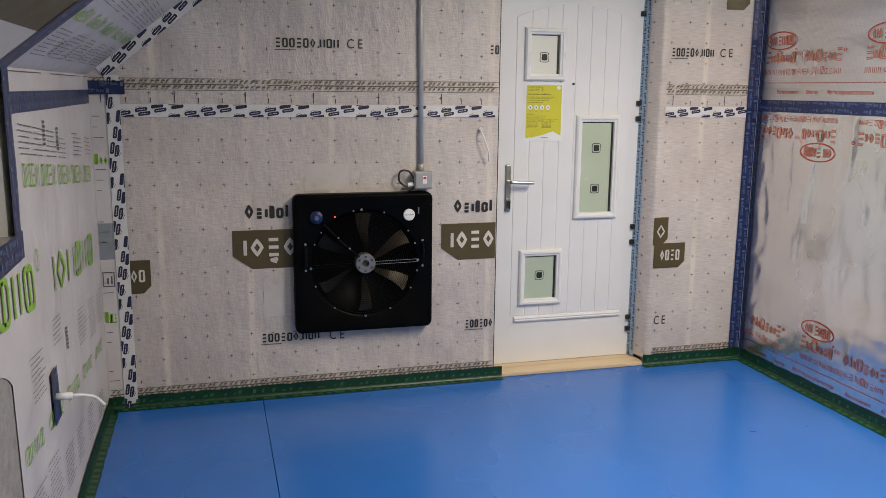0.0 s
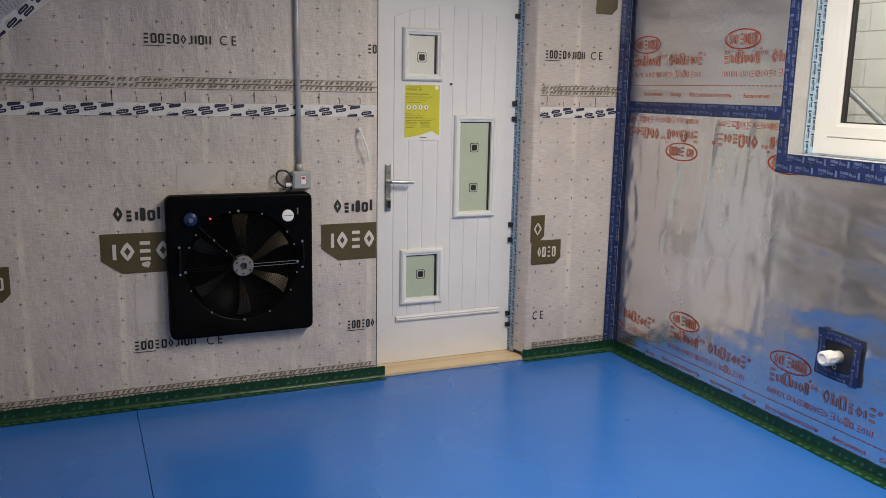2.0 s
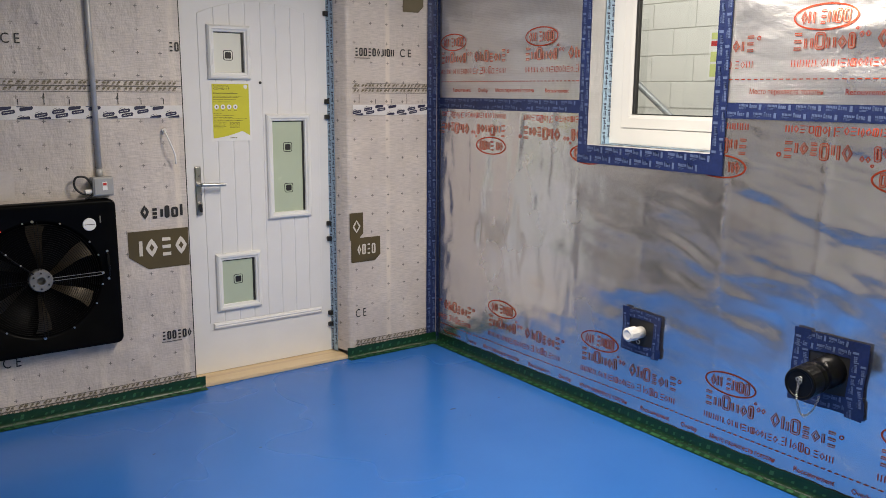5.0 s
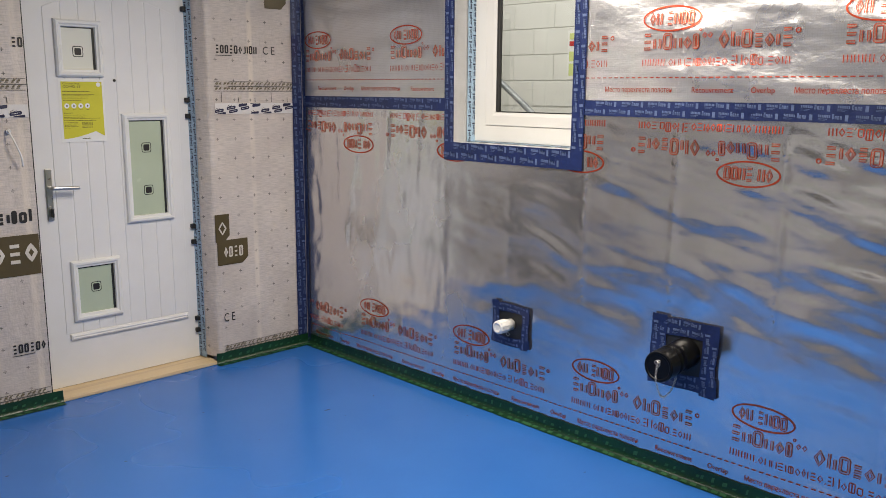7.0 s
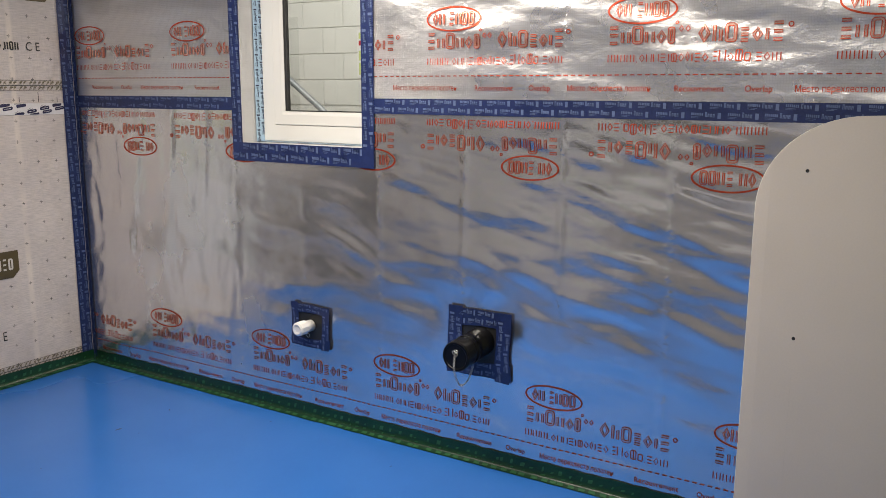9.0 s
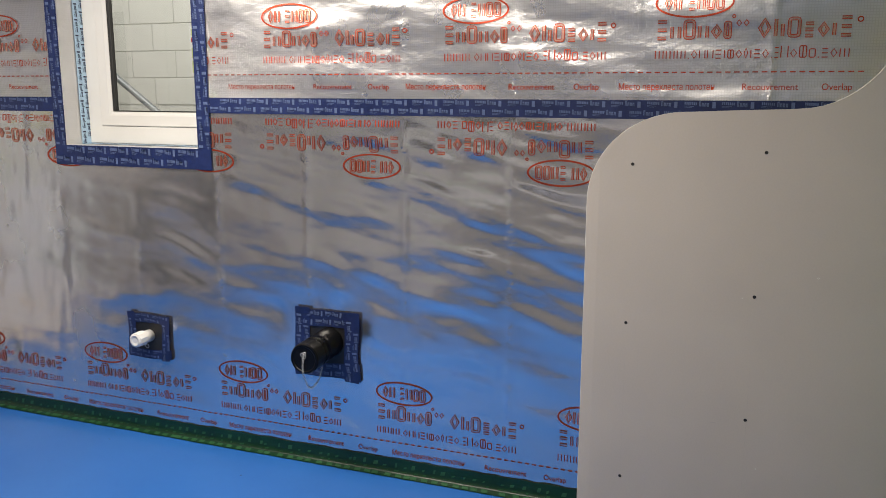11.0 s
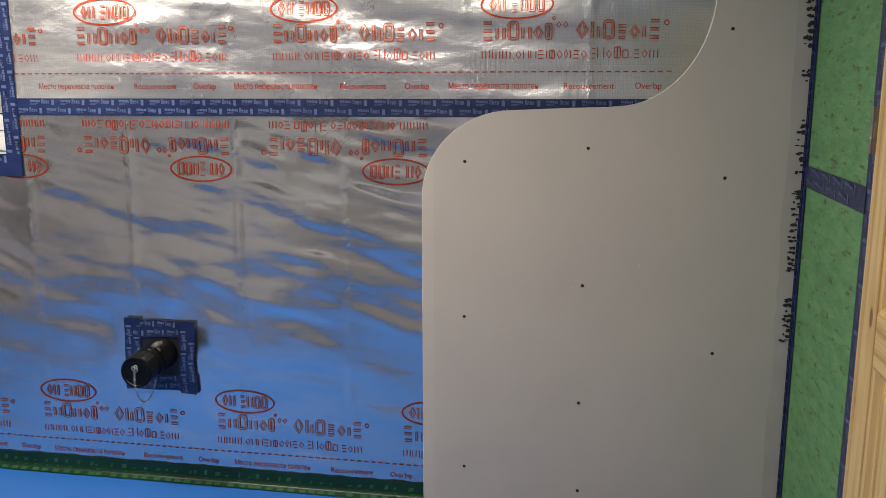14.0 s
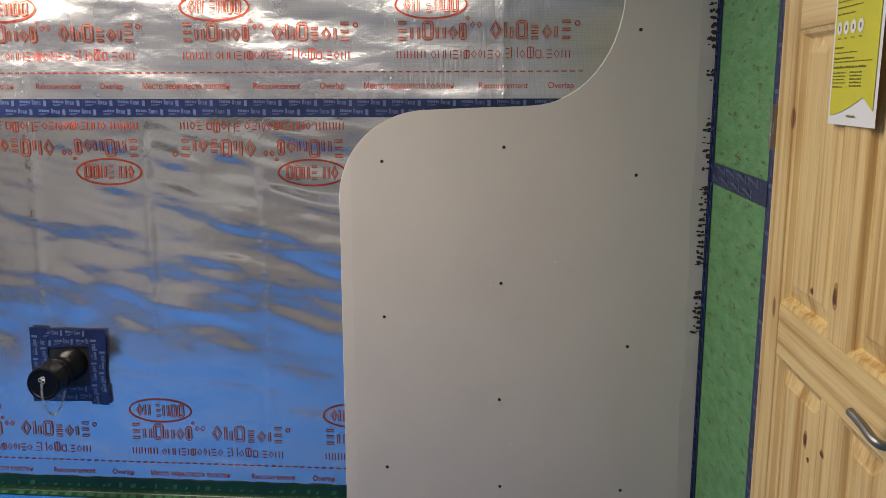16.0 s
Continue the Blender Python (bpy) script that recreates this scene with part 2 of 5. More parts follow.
M_GREY_P = plain("grey_plastic", (0.34, 0.34, 0.34), 0.45, 0, 0.06)
M_WHITE_P = plain("white_cable", (0.78, 0.77, 0.74), 0.4, 0, 0.04)
M_YELLOW = plain("yellow_paper", (0.62, 0.58, 0.035), 0.5, 0, 0.06)
M_PAPER = plain("white_paper", (0.80, 0.80, 0.79), 0.5, 0, 0.03)
M_OCHRE = plain("dark_yellow_ink", (0.16, 0.145, 0.018), 0.5)
M_BOARD = plain("plasterboard_face", (0.585, 0.527, 0.464), 0.72, 0, 0.05, 2.8, 160, 0.12, 0.001)
M_GYPSUM = plain("gypsum_edge", (0.72, 0.70, 0.62), 0.85, 0, 0.08, 60, 300, 0.4, 0.003)
M_SHELL = plain("hall_plaster", (0.72, 0.70, 0.66), 0.75, 0, 0.05, 2)
M_GREYBOARD = plain("grey_fibre_board", (0.30, 0.28, 0.26), 0.85, 0, 0.3, 30, 220, 0.5, 0.006)
M_STRAP = plain("grey_painted_steel", (0.33, 0.35, 0.37), 0.4, 0.5)
M_RUBBER = plain("dark_smudge", (0.03, 0.03, 0.032), 0.6, 0, 0.3)
M_KNOT = plain("pine_knot", (0.13, 0.050, 0.018), 0.4, 0, 0.4, 60, 200)
M_KNOT_RIM = plain("pine_knot_rim", (0.42, 0.20, 0.065), 0.4, 0, 0.35, 60, 200)
M_EDGE_DARK = plain("darker_board_face", (0.515, 0.472, 0.424), 0.7, 0, 0.08, 12, 160)
M_PENCIL = plain("pencil", (0.535, 0.49, 0.437), 0.6)


# ---- building helpers ----
def part(name, bm, material, parent=None, label="", smooth=False, fix=True):
    """Links a bmesh as one mesh object, under its thing where one is given."""
    if fix:
        bmesh.ops.recalc_face_normals(bm, faces=bm.faces)
    data = bpy.data.meshes.new(name)
    bm.to_mesh(data)
    bm.free()
    for p in data.polygons:
        p.use_smooth = smooth
    for m in material if isinstance(material, (list, tuple)) else [material]:
        data.materials.append(m)
    ob = new(name, data)
    if parent:
        ob.parent = parent
    if label:
        ob["label"] = label
    return ob


def thing(name, label, category, group="", kind=""):
    return tagged(new(name), label, category, group, kind)


def box(bm, x0, x1, y0, y1, z0, z1, bevel=0.0, seg=2):
    r = bmesh.ops.create_cube(bm, size=1.0)
    for v in r["verts"]:
        v.co = ((x0 + x1) / 2 + v.co.x * (x1 - x0), (y0 + y1) / 2 + v.co.y * (y1 - y0), (z0 + z1) / 2 + v.co.z * (z1 - z0))
    if bevel:
        edges = {e for v in r["verts"] for e in v.link_edges}
        bmesh.ops.bevel(bm, geom=list(edges), offset=bevel, segments=seg, affect="EDGES", profile=0.5)
    return bm


def boxes(*args, **kw):
    return box(bmesh.new(), *args, **kw)


def loft(bm, loops, close=True, cap_start=False, cap_end=False):
    """Skins a row of loops that have equally many points."""
    rings = [[bm.verts.new(p) for p in loop] for loop in loops]
    n = len(rings[0])
    for a, b in zip(rings, rings[1:]):
        for i in range(n if close else n - 1):
            bm.faces.new((a[i], a[(i + 1) % n], b[(i + 1) % n], b[i]))
    if cap_start:
        bm.faces.new(rings[0][::-1])
    if cap_end:
        bm.faces.new(rings[-1])
    return bm


def tube(bm, points, radius, sides=10, caps=True):
    """A round bar along a row of points."""
    pts = [Vector(p) for p in points]
    loops = []
    side = None
    for i, p in enumerate(pts):
        d = (pts[min(i + 1, len(pts) - 1)] - pts[max(i - 1, 0)]).normalized()
        if side is None:
            side = d.orthogonal().normalized()
        side = (side - d * side.dot(d)).normalized()
        up = d.cross(side)
        r = radius[i] if isinstance(radius, (list, tuple)) else radius
        loops.append([p + r * (math.cos(a) * side + math.sin(a) * up) for a in (2 * math.pi * k / sides for k in range(sides))])
    return loft(bm, loops, True, caps, caps)


def bend(points, steps=6):
    """A smooth curve through a few points."""
    p = [Vector(q) for q in points]
    p = [2 * p[0] - p[1]] + p + [2 * p[-1] - p[-2]]
    out = []
    for i in range(1, len(p) - 2):
        for k in range(steps):
            t = k / steps
            out.append(0.5 * (2 * p[i] + (p[i + 1] - p[i - 1]) * t + (2 * p[i - 1] - 5 * p[i] + 4 * p[i + 1] - p[i + 2]) * t * t + (3 * p[i] - p[i - 1] - 3 * p[i + 1] + p[i + 2]) * t ** 3))
    return out + [p[-2]]


def foil_relief(y, z):
    """How far the foil stands out from its plane: folds held at the studs, fading at the tapes and at the window."""
    bay = (y - 0.832) / 0.42
    stud = (bay - round(bay)) * 0.42
    held = min(1.0, abs(stud) / 0.12)
    n = math.floor(bay)
    s = z - 0.20 * y + 0.05 * noise.noise((y * 2.1, z * 2.4, 7.7))
    if z < 1.4805:
        f = 0.75 * noise.noise((y * 1.1 + 3, s * 4.6, 0.3)) + 0.80 * noise.noise((y * 2.6, s * 9.5, 2.2)) + 0.30 * noise.noise((y * 5.2, s * 20, 5.1)) + 0.07 * noise.noise((y * 11, s * 48, 8.1))
        f = f * (0.55 + 0.45 * held) + 0.42 * held * noise.noise((y * 3.2 + 5 * n, s * 12 + 3.7 * n, 1.4))
        far = max(0.0, min(1.0, (y - 2.5) / 1.0))
        f = f * (1 - 0.60 * far) + far * (0.6 * noise.noise((y * 8 + z * 1.4, z * 1.3, 6.6)) + 0.40 * noise.noise((y * 17 - z * 3, z * 3, 1.6)) + 0.22 * noise.noise((y * 26 + z * 6, z * 7, 5.5)) + 0.14 * noise.noise((y * 30, z * 16, 3.6)))
        lower = 0.0102 * (0.48 + 0.50 * max(0.0, min(1.0, (z - 0.45) / 0.45)))
    else:
        f = noise.noise((y * 0.9 + 3, z * 4.2 - y * 1.1, 0.3)) + 0.85 * noise.noise((y * 1.9, z * 11 - y * 1.2, 2.2)) + 0.22 * noise.noise((y * 4, z * 24 - y * 1.5, 5.1))
        lower = 0.0080
    f += 0.34 * math.exp(-(stud / 0.012) ** 2) * (0.5 + 1.3 * noise.noise((y, z * 11, 9)))
    corner = max(0.0, 1 - math.hypot(y - 4.0, z - 0.25) / 0.9)
    crease = far * max(0.0, 0.22 - abs(noise.noise((y * 4.5 + z * 0.6, z * 0.8, 8.2)))) * 4 if z < 1.4805 else 0.0
    f += 0.8 * crease
    f += corner * (2.5 * noise.noise((y * 5 + z * 4, z * 6 - y * 3, 4.4)) + 0.9 * noise.noise((y * 14 + z * 8, z * 16, 2.9)))
    for py, pz, r in ((1.59, 0.53, 0.34), (2.485, 0.47, 0.28)):
        d = math.hypot(y - py, z - pz)
        f += 0.8 * max(0.0, 1 - d / r) * math.cos(7 * math.atan2(z - pz, y - py) + 2.0 * noise.noise((y * 3, z * 3, 6.0)))
    lower *= 0.8 + 0.35 * max(0.0, min(1.0, (2.6 - y) / 1.6))
    edge = min(1.0, abs(z - 1.4805) / 0.07, max(0.0, (z - 0.05)) / 0.12, max(0.0, 4.10 - y) / 0.10)
    dy, dz = max(2.10 - y, y - 2.94, 0), max(1.23 - z, z - 2.2, 0)
    edge *= min(1.0, math.hypot(dy, dz) / 0.12)
    for y0, y1, z0, z1 in ((1.44, 1.75, 0.38, 0.685), (2.365, 2.605, 0.36, 0.585)):
        edge *= min(1.0, math.hypot(max(y0 - y, y - y1, 0), max(z0 - z, z - z1, 0)) / 0.07)
    pillow = 0.0018 * (1 - (stud / 0.21) ** 2) * max(0.0, min(1.0, (y - 0.75) / 0.4)) if z < 1.4805 else 0.0
    return min(f * lower + pillow, 0.03 if y > 0.7 else 0.011) * edge


def back_relief(u, v):
    """Slack folds of the woven membrane, fading towards its taped edges."""
    e = min(1.0, max(0.0, u + 0.42) / 0.08, max(0.0, v - 0.06) / 0.1, abs(v - 1.443) / 0.06)
    e *= min(1.0, max(0.0, 1.385 - u) / 0.05) if u < 1.5 else min(1.0, max(0.0, u - 2.325) / 0.05, max(0.0, 2.84 - u) / 0.05)
    return 0.0062 * e * (0.5 * noise.noise((u * 7 + v * 8, (u - v) * 1.6, 7.0)) + noise.noise((u * 2.2 + v * 1.2, v * 2.0, 1.0)) + 0.7 * noise.noise((u * 6 - v * 6, v * 3.5, 3.0)) + 0.2 * noise.noise((u * 16, v * 12, 5.0)))


def BACK(u, v, h=0.0):
    return (u, Y_BACK - h - back_relief(u, v), v)


def DOOR(u, v, h=0.0):
    return (u, Y_DOOR - h, v)


def RIGHT(u, v, h=0.0):
    return (X_RIGHT - h - foil_relief(-u, v), -u, v)


def BOARD(u, v, h=0.0):
    return (X_BOARD - h, -u, v)


def FRONT(u, v, h=0.0):
    return (-u, Y_FRONT + h, v)


def LEFT(u, v, h=0.0):
    return (X_LEFT + h, u, v)


SLOPE = Vector((0.785, 0, 0.62)).normalized()


def ROOF(u, v, h=0.0):
    """The sloping lining: u along the room, v up the slope from the wall's top."""
    return (X_LEFT + SLOPE.x * v + SLOPE.z * h, u, 1.60 + SLOPE.z * v - SLOPE.x * h)


def sheet(bm, P, u0, u1, v0, v1, h=0.0, nu=1, nv=1):
    """A patch of a wall's surface, in small steps where it has to follow folds."""
    g = [[bm.verts.new(P(u0 + (u1 - u0) * i / nu, v0 + (v1 - v0) * j / nv, h)) for j in range(nv + 1)] for i in range(nu + 1)]
    for i in range(nu):
        for j in range(nv):
            bm.faces.new((g[i][j], g[i + 1][j], g[i + 1][j + 1], g[i][j + 1]))
    return bm


def shape(bm, P, pts, h):
    bm.faces.new([bm.verts.new(P(u, v, h)) for u, v in pts])


def ring(bm, P, cu, cv, ru, rv, width, h, n=28):
    loft(bm, [[P(cu + (ru - k) * math.cos(a), cv + (rv - k) * math.sin(a), h) for a in (2 * math.pi * i / n for i in range(n))] for k in (0, width)])


def band(bm, P, path, width, h, shut=False):
    """A stroke of even width along a row of flat points, cut short enough to follow folds."""
    fine = []
    pts = list(path) + ([path[0]] if shut else [])
    for (a, b), (c, d) in zip(pts, pts[1:]):
        k = max(1, int(math.hypot(c - a, d - b) / 0.014))
        fine += [(a + (c - a) * i / k, b + (d - b) * i / k) for i in range(k)]
    fine.append(pts[-1])
    rails = []
    last = len(fine) - 1
    for i, (a, b) in enumerate(fine):
        p, q = fine[i - 1 if i else (last - 1 if shut else 0)], fine[i + 1 if i < last else (1 if shut else last)]
        dx, dy = q[0] - p[0], q[1] - p[1]
        k = width / 2 / max(1e-9, math.hypot(dx, dy))
        rails.append((bm.verts.new(P(a - dy * k, b + dx * k, h)), bm.verts.new(P(a + dy * k, b - dx * k, h))))
    for (a, b), (c, d) in zip(rails, rails[1:]):
        bm.faces.new((a, b, d, c))


def strokes(kind, a, b, lo, hi):
    """Flat paths of one plain print shape in its slot: (points, closed)."""
    cu, cv, ru, rv = (a + b) / 2, (lo + hi) / 2, (b - a) / 2, (hi - lo) / 2
    r = 0.45 * min(ru, rv)
    slot = [(cu + x * (ru - r) + r * math.cos(t), cv + y * (rv - r) + r * math.sin(t)) for x, y, q in ((1, 1, 0), (-1, 1, 1), (-1, -1, 2), (1, -1, 3)) for t in (math.pi / 2 * (q + i / 2) for i in range(3))]
    bar = ([(a, cv), (b, cv)], False)
    if kind == "slot":
        return [(slot, True)]
    if kind == "gate":
        return [(slot, True), ([(cu, lo), (cu, hi)], False)]
    if kind == "pair":
        return [([(a, lo), (a, hi)], False), ([(b, lo), (b, hi)], False)]
    if kind == "stack":
        return [([(a, lo), (b, lo)], False), bar, ([(a, hi), (b, hi)], False)]
    if kind == "lozenge":
        return [([(cu, lo), (b, cv), (cu, hi), (a, cv)], True)]
    return [([(cu, lo), (cu, hi)], False)]


def word(bm, P, u0, u1, v0, v1, plan, seed, h=0.002, stroke=0.004, edge=None):
    """Plain print shapes between u0 and u1: T tall, x low, i and l narrow, m wide, a point or a blank as it says."""
    rnd = random.Random(seed)
    wide = {"T": 1.15, "x": 1.0, "i": 0.5, "l": 0.5, "m": 1.4, ".": 0.45, " ": 0.6, "t": 0.7}
    total, u = sum(wide[c] for c in plan), u0
    for c in plan:
        w = wide[c] * (u1 - u0) / total
        a, b = u + 0.10 * w + stroke / 2, u + 0.90 * w - stroke / 2
        u += w
        if c == " ":
            continue
        lo, hi = v0 + stroke / 2, (v1 if c in "Tl" else v0 + (0.88 if c == "t" else 0.74) * (v1 - v0)) - stroke / 2
        if c == ".":
            paths = [([(a + 0.3 * (b - a), lo), (a + 0.3 * (b - a) + stroke, lo)], False)]
        elif c in "il":
            paths = strokes("stem", a, b, lo, hi)
        elif c == "m":
            paths = strokes("pair", a, b, lo, hi) + strokes("stem", a, b, lo, hi)
        else:
            paths = strokes(rnd.choice(("slot", "pair", "slot", "lozenge", "stack") if stroke > 0.2 * (b - a) else ("slot", "gate", "pair", "lozenge", "stack")), a, b, lo, hi)
        for path, shut in paths:
            band(bm, P, path, stroke, h, shut)
            if edge is not None:
                for k in (-1, 1):
                    shifted = []
                    n = len(path)
                    for i, (x, y) in enumerate(path):
                        p, q = path[i - 1 if i or shut else 0], path[(i + 1) % n if shut else min(i + 1, n - 1)]
                        dx, dy = q[0] - p[0], q[1] - p[1]
                        m = k * stroke / 2 / max(1e-9, math.hypot(dx, dy))
                        shifted.append((x - dy * m, y + dx * m))
                    band(edge, P, shifted, 0.0024, h + 0.0004, shut)


def marks(bm, P, u0, u1, v0, v1, n, seed, h=0.002, stroke=0.0, turned=False, gaps=()):
    """A word's worth of plain shapes of letter size between u0 and u1: solid blocks, or strokes of some width."""
    rnd = random.Random(seed)
    if stroke:
        plan = "".join(" " if i in gaps else ("T" if i == 0 else rnd.choice("xxxxTil")) for i in range(n))
        if turned:
            word(bm, lambda u, v, k=0.0: P(u0 + u1 - u, v0 + v1 - v, k), u0, u1, v0, v1, plan, seed, h, stroke)
        else:
            word(bm, P, u0, u1, v0, v1, plan, seed, h, stroke)
        return
    widths = [rnd.uniform(0.75, 1.2) * (0.65 if i in gaps else 1) for i in range(n)]
    total, u = sum(widths), u0
    for i, w in enumerate(widths):
        a, b = u + 0.09 * w * (u1 - u0) / total, u + 0.91 * w * (u1 - u0) / total
        u += w * (u1 - u0) / total
        if i not in gaps:
            top = v1 if i == 0 or rnd.random() < 0.35 else v0 + 0.76 * (v1 - v0)
            shape(bm, P, ((a, v0), (b, v0), (b, top), (a, top)), h)


def lettering(name, text, P, u, v, height, material, parent, width=None, h=0.002, turned=False):
    """Real words in the built-in font, laid on a wall's surface with their left foot at u, v."""
    curve = bpy.data.curves.new(name, "FONT")
    curve.body, curve.size, curve.resolution_u = text, 1.0, 3
    tmp = bpy.data.objects.new(name, curve)
    data = bpy.data.meshes.new_from_object(tmp)
    bpy.data.objects.remove(tmp)
    bpy.data.curves.remove(curve)
    if not data.vertices:
        return None
    xs = [p.co.x for p in data.vertices]
    lo, span = min(xs), max(xs) - min(xs)
    sy = height / 0.72
    sx = width / span if width else sy
    sign = -1 if turned else 1
    for p in data.vertices:
        p.co = P(u + sign * (p.co.x - lo) * sx, v + sign * p.co.y * sy, h)
    data.materials.append(material)
    ob = new(name, data)
    ob.parent = parent
    return ob


def frame_loops(P, u0, u1, v0, v1, steps):
    """Rectangular loops for a moulded frame: steps of (inset, height)."""
    return [[P(u0 + i, v0 + i, h), P(u1 - i, v0 + i, h), P(u1 - i, v1 - i, h), P(u0 + i, v1 - i, h)] for i, h in steps]


def tape(name, P, u0, u1, v0, v1, base, ink, parent, label, h=0.003, pitch=0.075, seed=1, upright=False, style="bars"):
    """A strip of adhesive tape with its small repeated print."""
    rnd = random.Random(seed)
    nu, nv = (max(1, int(abs(u1 - u0) / 0.04)), max(1, int(abs(v1 - v0) / 0.04)))
    bm = bmesh.new()
    sheet(bm, P, u0, u1, v0, v1, h, nu, nv)
    strip = part(name, bm, base, parent, label, True)
    bm, pale = bmesh.new(), bmesh.new()
    length, wide = (abs(v1 - v0), abs(u1 - u0)) if upright else (abs(u1 - u0), abs(v1 - v0))
    ua, va = min(u0, u1), min(v0, v1)

    def at(s, c):
        return (ua + c, va + s) if upright else (ua + s, va + c)

    n = int(length / pitch)
    if style == "slant":
        for i in range(int(length / 0.072)):
            for wrap in (-1, 0):
                s0 = i * 0.072 + rnd.uniform(-0.002, 0.002)
                mid = ((i * 0.27) % 1.08 + 1.08 * wrap) * wide + 0.16 * wide
                for ds, dc, ln, th in ((0.001, 0.150, 0.054, 0.145), (0.014, -0.160, 0.054, 0.145), (0.004, 0.36, 0.018, 0.018), (0.010, 0.30, 0.024, 0.018)):
                    pts = []
                    for q, w2 in ((-1, 0.3), (-1, -0.3), (-0.86, -1), (0.86, -1), (1, -0.3), (1, 0.3), (0.86, 1), (-0.86, 1)):
                        cc = mid + (dc + th * w2 + 0.07 * q) * wide
                        pts.append((min(length, max(0.0, s0 + ds + ln / 2 + ln / 2 * q)), min(0.985 * wide, max(0.015 * wide, cc))))
                    if max(q[1] for q in pts) - min(q[1] for q in pts) > 0.06 * wide or (th < 0.05 and pts[0][1] not in (0.985 * wide, 0.015 * wide)):
                        clean = [q for k, q in enumerate(pts) if q != pts[k - 1]]
                        if len(clean) > 3:
                            shape(bm, P, [at(*q) for q in clean], h + 0.0012)
                        mid_c = mid + dc * wide
                        if th > 0.05 and 0.2 * wide < mid_c < 0.8 * wide and s0 + ds + ln < length:
                            for k in range(5):
                                q0 = -0.66 + 0.27 * k
                                shape(pale, P, [at(s0 + ds + ln / 2 * (1 + q), mid_c + (th * w2 + 0.07 * q) * wide) for q, w2 in ((q0, -0.14), (q0 + 0.2, -0.14), (q0 + 0.2, 0.16), (q0, 0.16))], h + 0.0020)
        n = 0
    for i in range(n):
        for row in (0, 1):
            s0 = (i + 0.5 * row + rnd.uniform(-0.04, 0.04)) * pitch
            c0 = wide * (0.10 + 0.5 * row)
            if s0 + pitch * 0.8 > length:
                continue
            if style == "bars":
                for a, b, c, d, k in ((0.0, 0.34, 0.15, 0.29, 7), (0.38, 0.66, 0.10, 0.37, 4), (0.72, 0.82, 0.04, 0.36, 1), (0.0, 0.26, 0.06, 0.09, 9), (0.0, 0.2, 0.0, 0.03, 8)):
                    step = (b - a) / k
                    for i2 in range(k):
                        e, f = a + step * (i2 + 0.10), a + step * (i2 + 0.84 if k > 1 else 1)
                        quads = [(e, f, c, d)]
                        if k == 4:
                            low = c + (d - c) * (0.0 if i2 == 0 else 0.3)
                            quads = [(e, e + 0.42 * (f - e), c, d - (low - c)), (f - 0.36 * (f - e), f, c, d - (low - c)), (e, f, d - (low - c) - 0.07, d - (low - c))]
                        for e, f, q, r in quads:
                            tilt = 0.10 * wide / pitch
                            shape(bm, P, [at(s0 + x * pitch, max(0.0, c0 + y * wide + tilt * (0.4 - x) * pitch)) for x, y in ((e, q), (f, q), (f, r), (e, r))], h + 0.0012)
    if len(bm.faces):
        part("tape_print", bm, ink, strip, "small repeated print")
    else:
        bm.free()
    if len(pale.faces):
        part("tape_words", pale, base, strip, "pale words on the marks")
    else:
        pale.free()
    return strip


# ---- setting: floor, walls, ceiling ----
floor = thing("floor", "blue painted floor sheets with a satin sheen and a fine seam", "floor", kind="structure")
for a, b, c, d in ((X_LEFT - 0.03, 0.168, Y_FRONT - 0.03, Y_BACK + 0.2), (0.1705, X_RIGHT + 0.05, 0.62, Y_BACK + 0.2), (0.1705, X_RIGHT + 0.05, Y_FRONT - 0.03, 0.6175)):
    part("floor_sheet", boxes(a, b, c, d, Z_FLOOR - 0.03, Z_FLOOR, 0.001, 1), M_FLOOR, floor)
part("floor_base", boxes(X_LEFT - 0.3, X_RIGHT + 0.3, Y_FRONT - 0.3, Y_BACK + 0.4, -0.12, Z_FLOOR - 0.031), M_INK, floor, "dark base under the sheets")

wall_back = thing("wall_back", "wall lined with beige woven membrane printed with small crosses", "wall", kind="structure")
X_JAMB_L, X_JAMB_R = 1.385, 2.292


bm = bmesh.new()
sheet(bm, BACK, X_LEFT, X_JAMB_L, 0.066, H_CEIL, 0, 72, 92)
part("membrane", bm, M_MEMB, wall_back, "", True)
bm = bmesh.new()
loft(bm, [[(2.258, Y_DOOR, z), (2.268, Y_DOOR - 0.06, z), (2.292, Y_BACK + 0.012, z), (2.305, Y_BACK + 0.002, z), (2.325, Y_BACK, z)] for z in (0.066, 0.5, 1.0, 1.5, 2.0, H_CEIL)], close=False)
part("membrane_return", bm, M_MEMB, wall_back, "", True)
bm = bmesh.new()
sheet(bm, BACK, 2.325, X_RIGHT, 0.066, H_CEIL, 0, 22, 92)
part("membrane", bm, M_MEMB, wall_back, "", True)
part("studwork", boxes(X_LEFT - 0.1, X_JAMB_L - 0.002, Y_BACK + 0.012, Y_BACK + 0.35, 0, H_CEIL), M_SHELL, wall_back)
part("studwork", boxes(2.31, X_RIGHT + 0.3, Y_BACK + 0.012, Y_BACK + 0.35, 0, H_CEIL), M_SHELL, wall_back)
part("lintel", boxes(X_JAMB_L, 2.30, Y_BACK + 0.002, Y_BACK + 0.35, 2.10, H_CEIL), M_MEMB, wall_back)
part("door_lining", boxes(X_JAMB_L, 2.31, Y_DOOR + 0.05, Y_DOOR + 0.10, 0, 2.10), M_UPVC, wall_back)

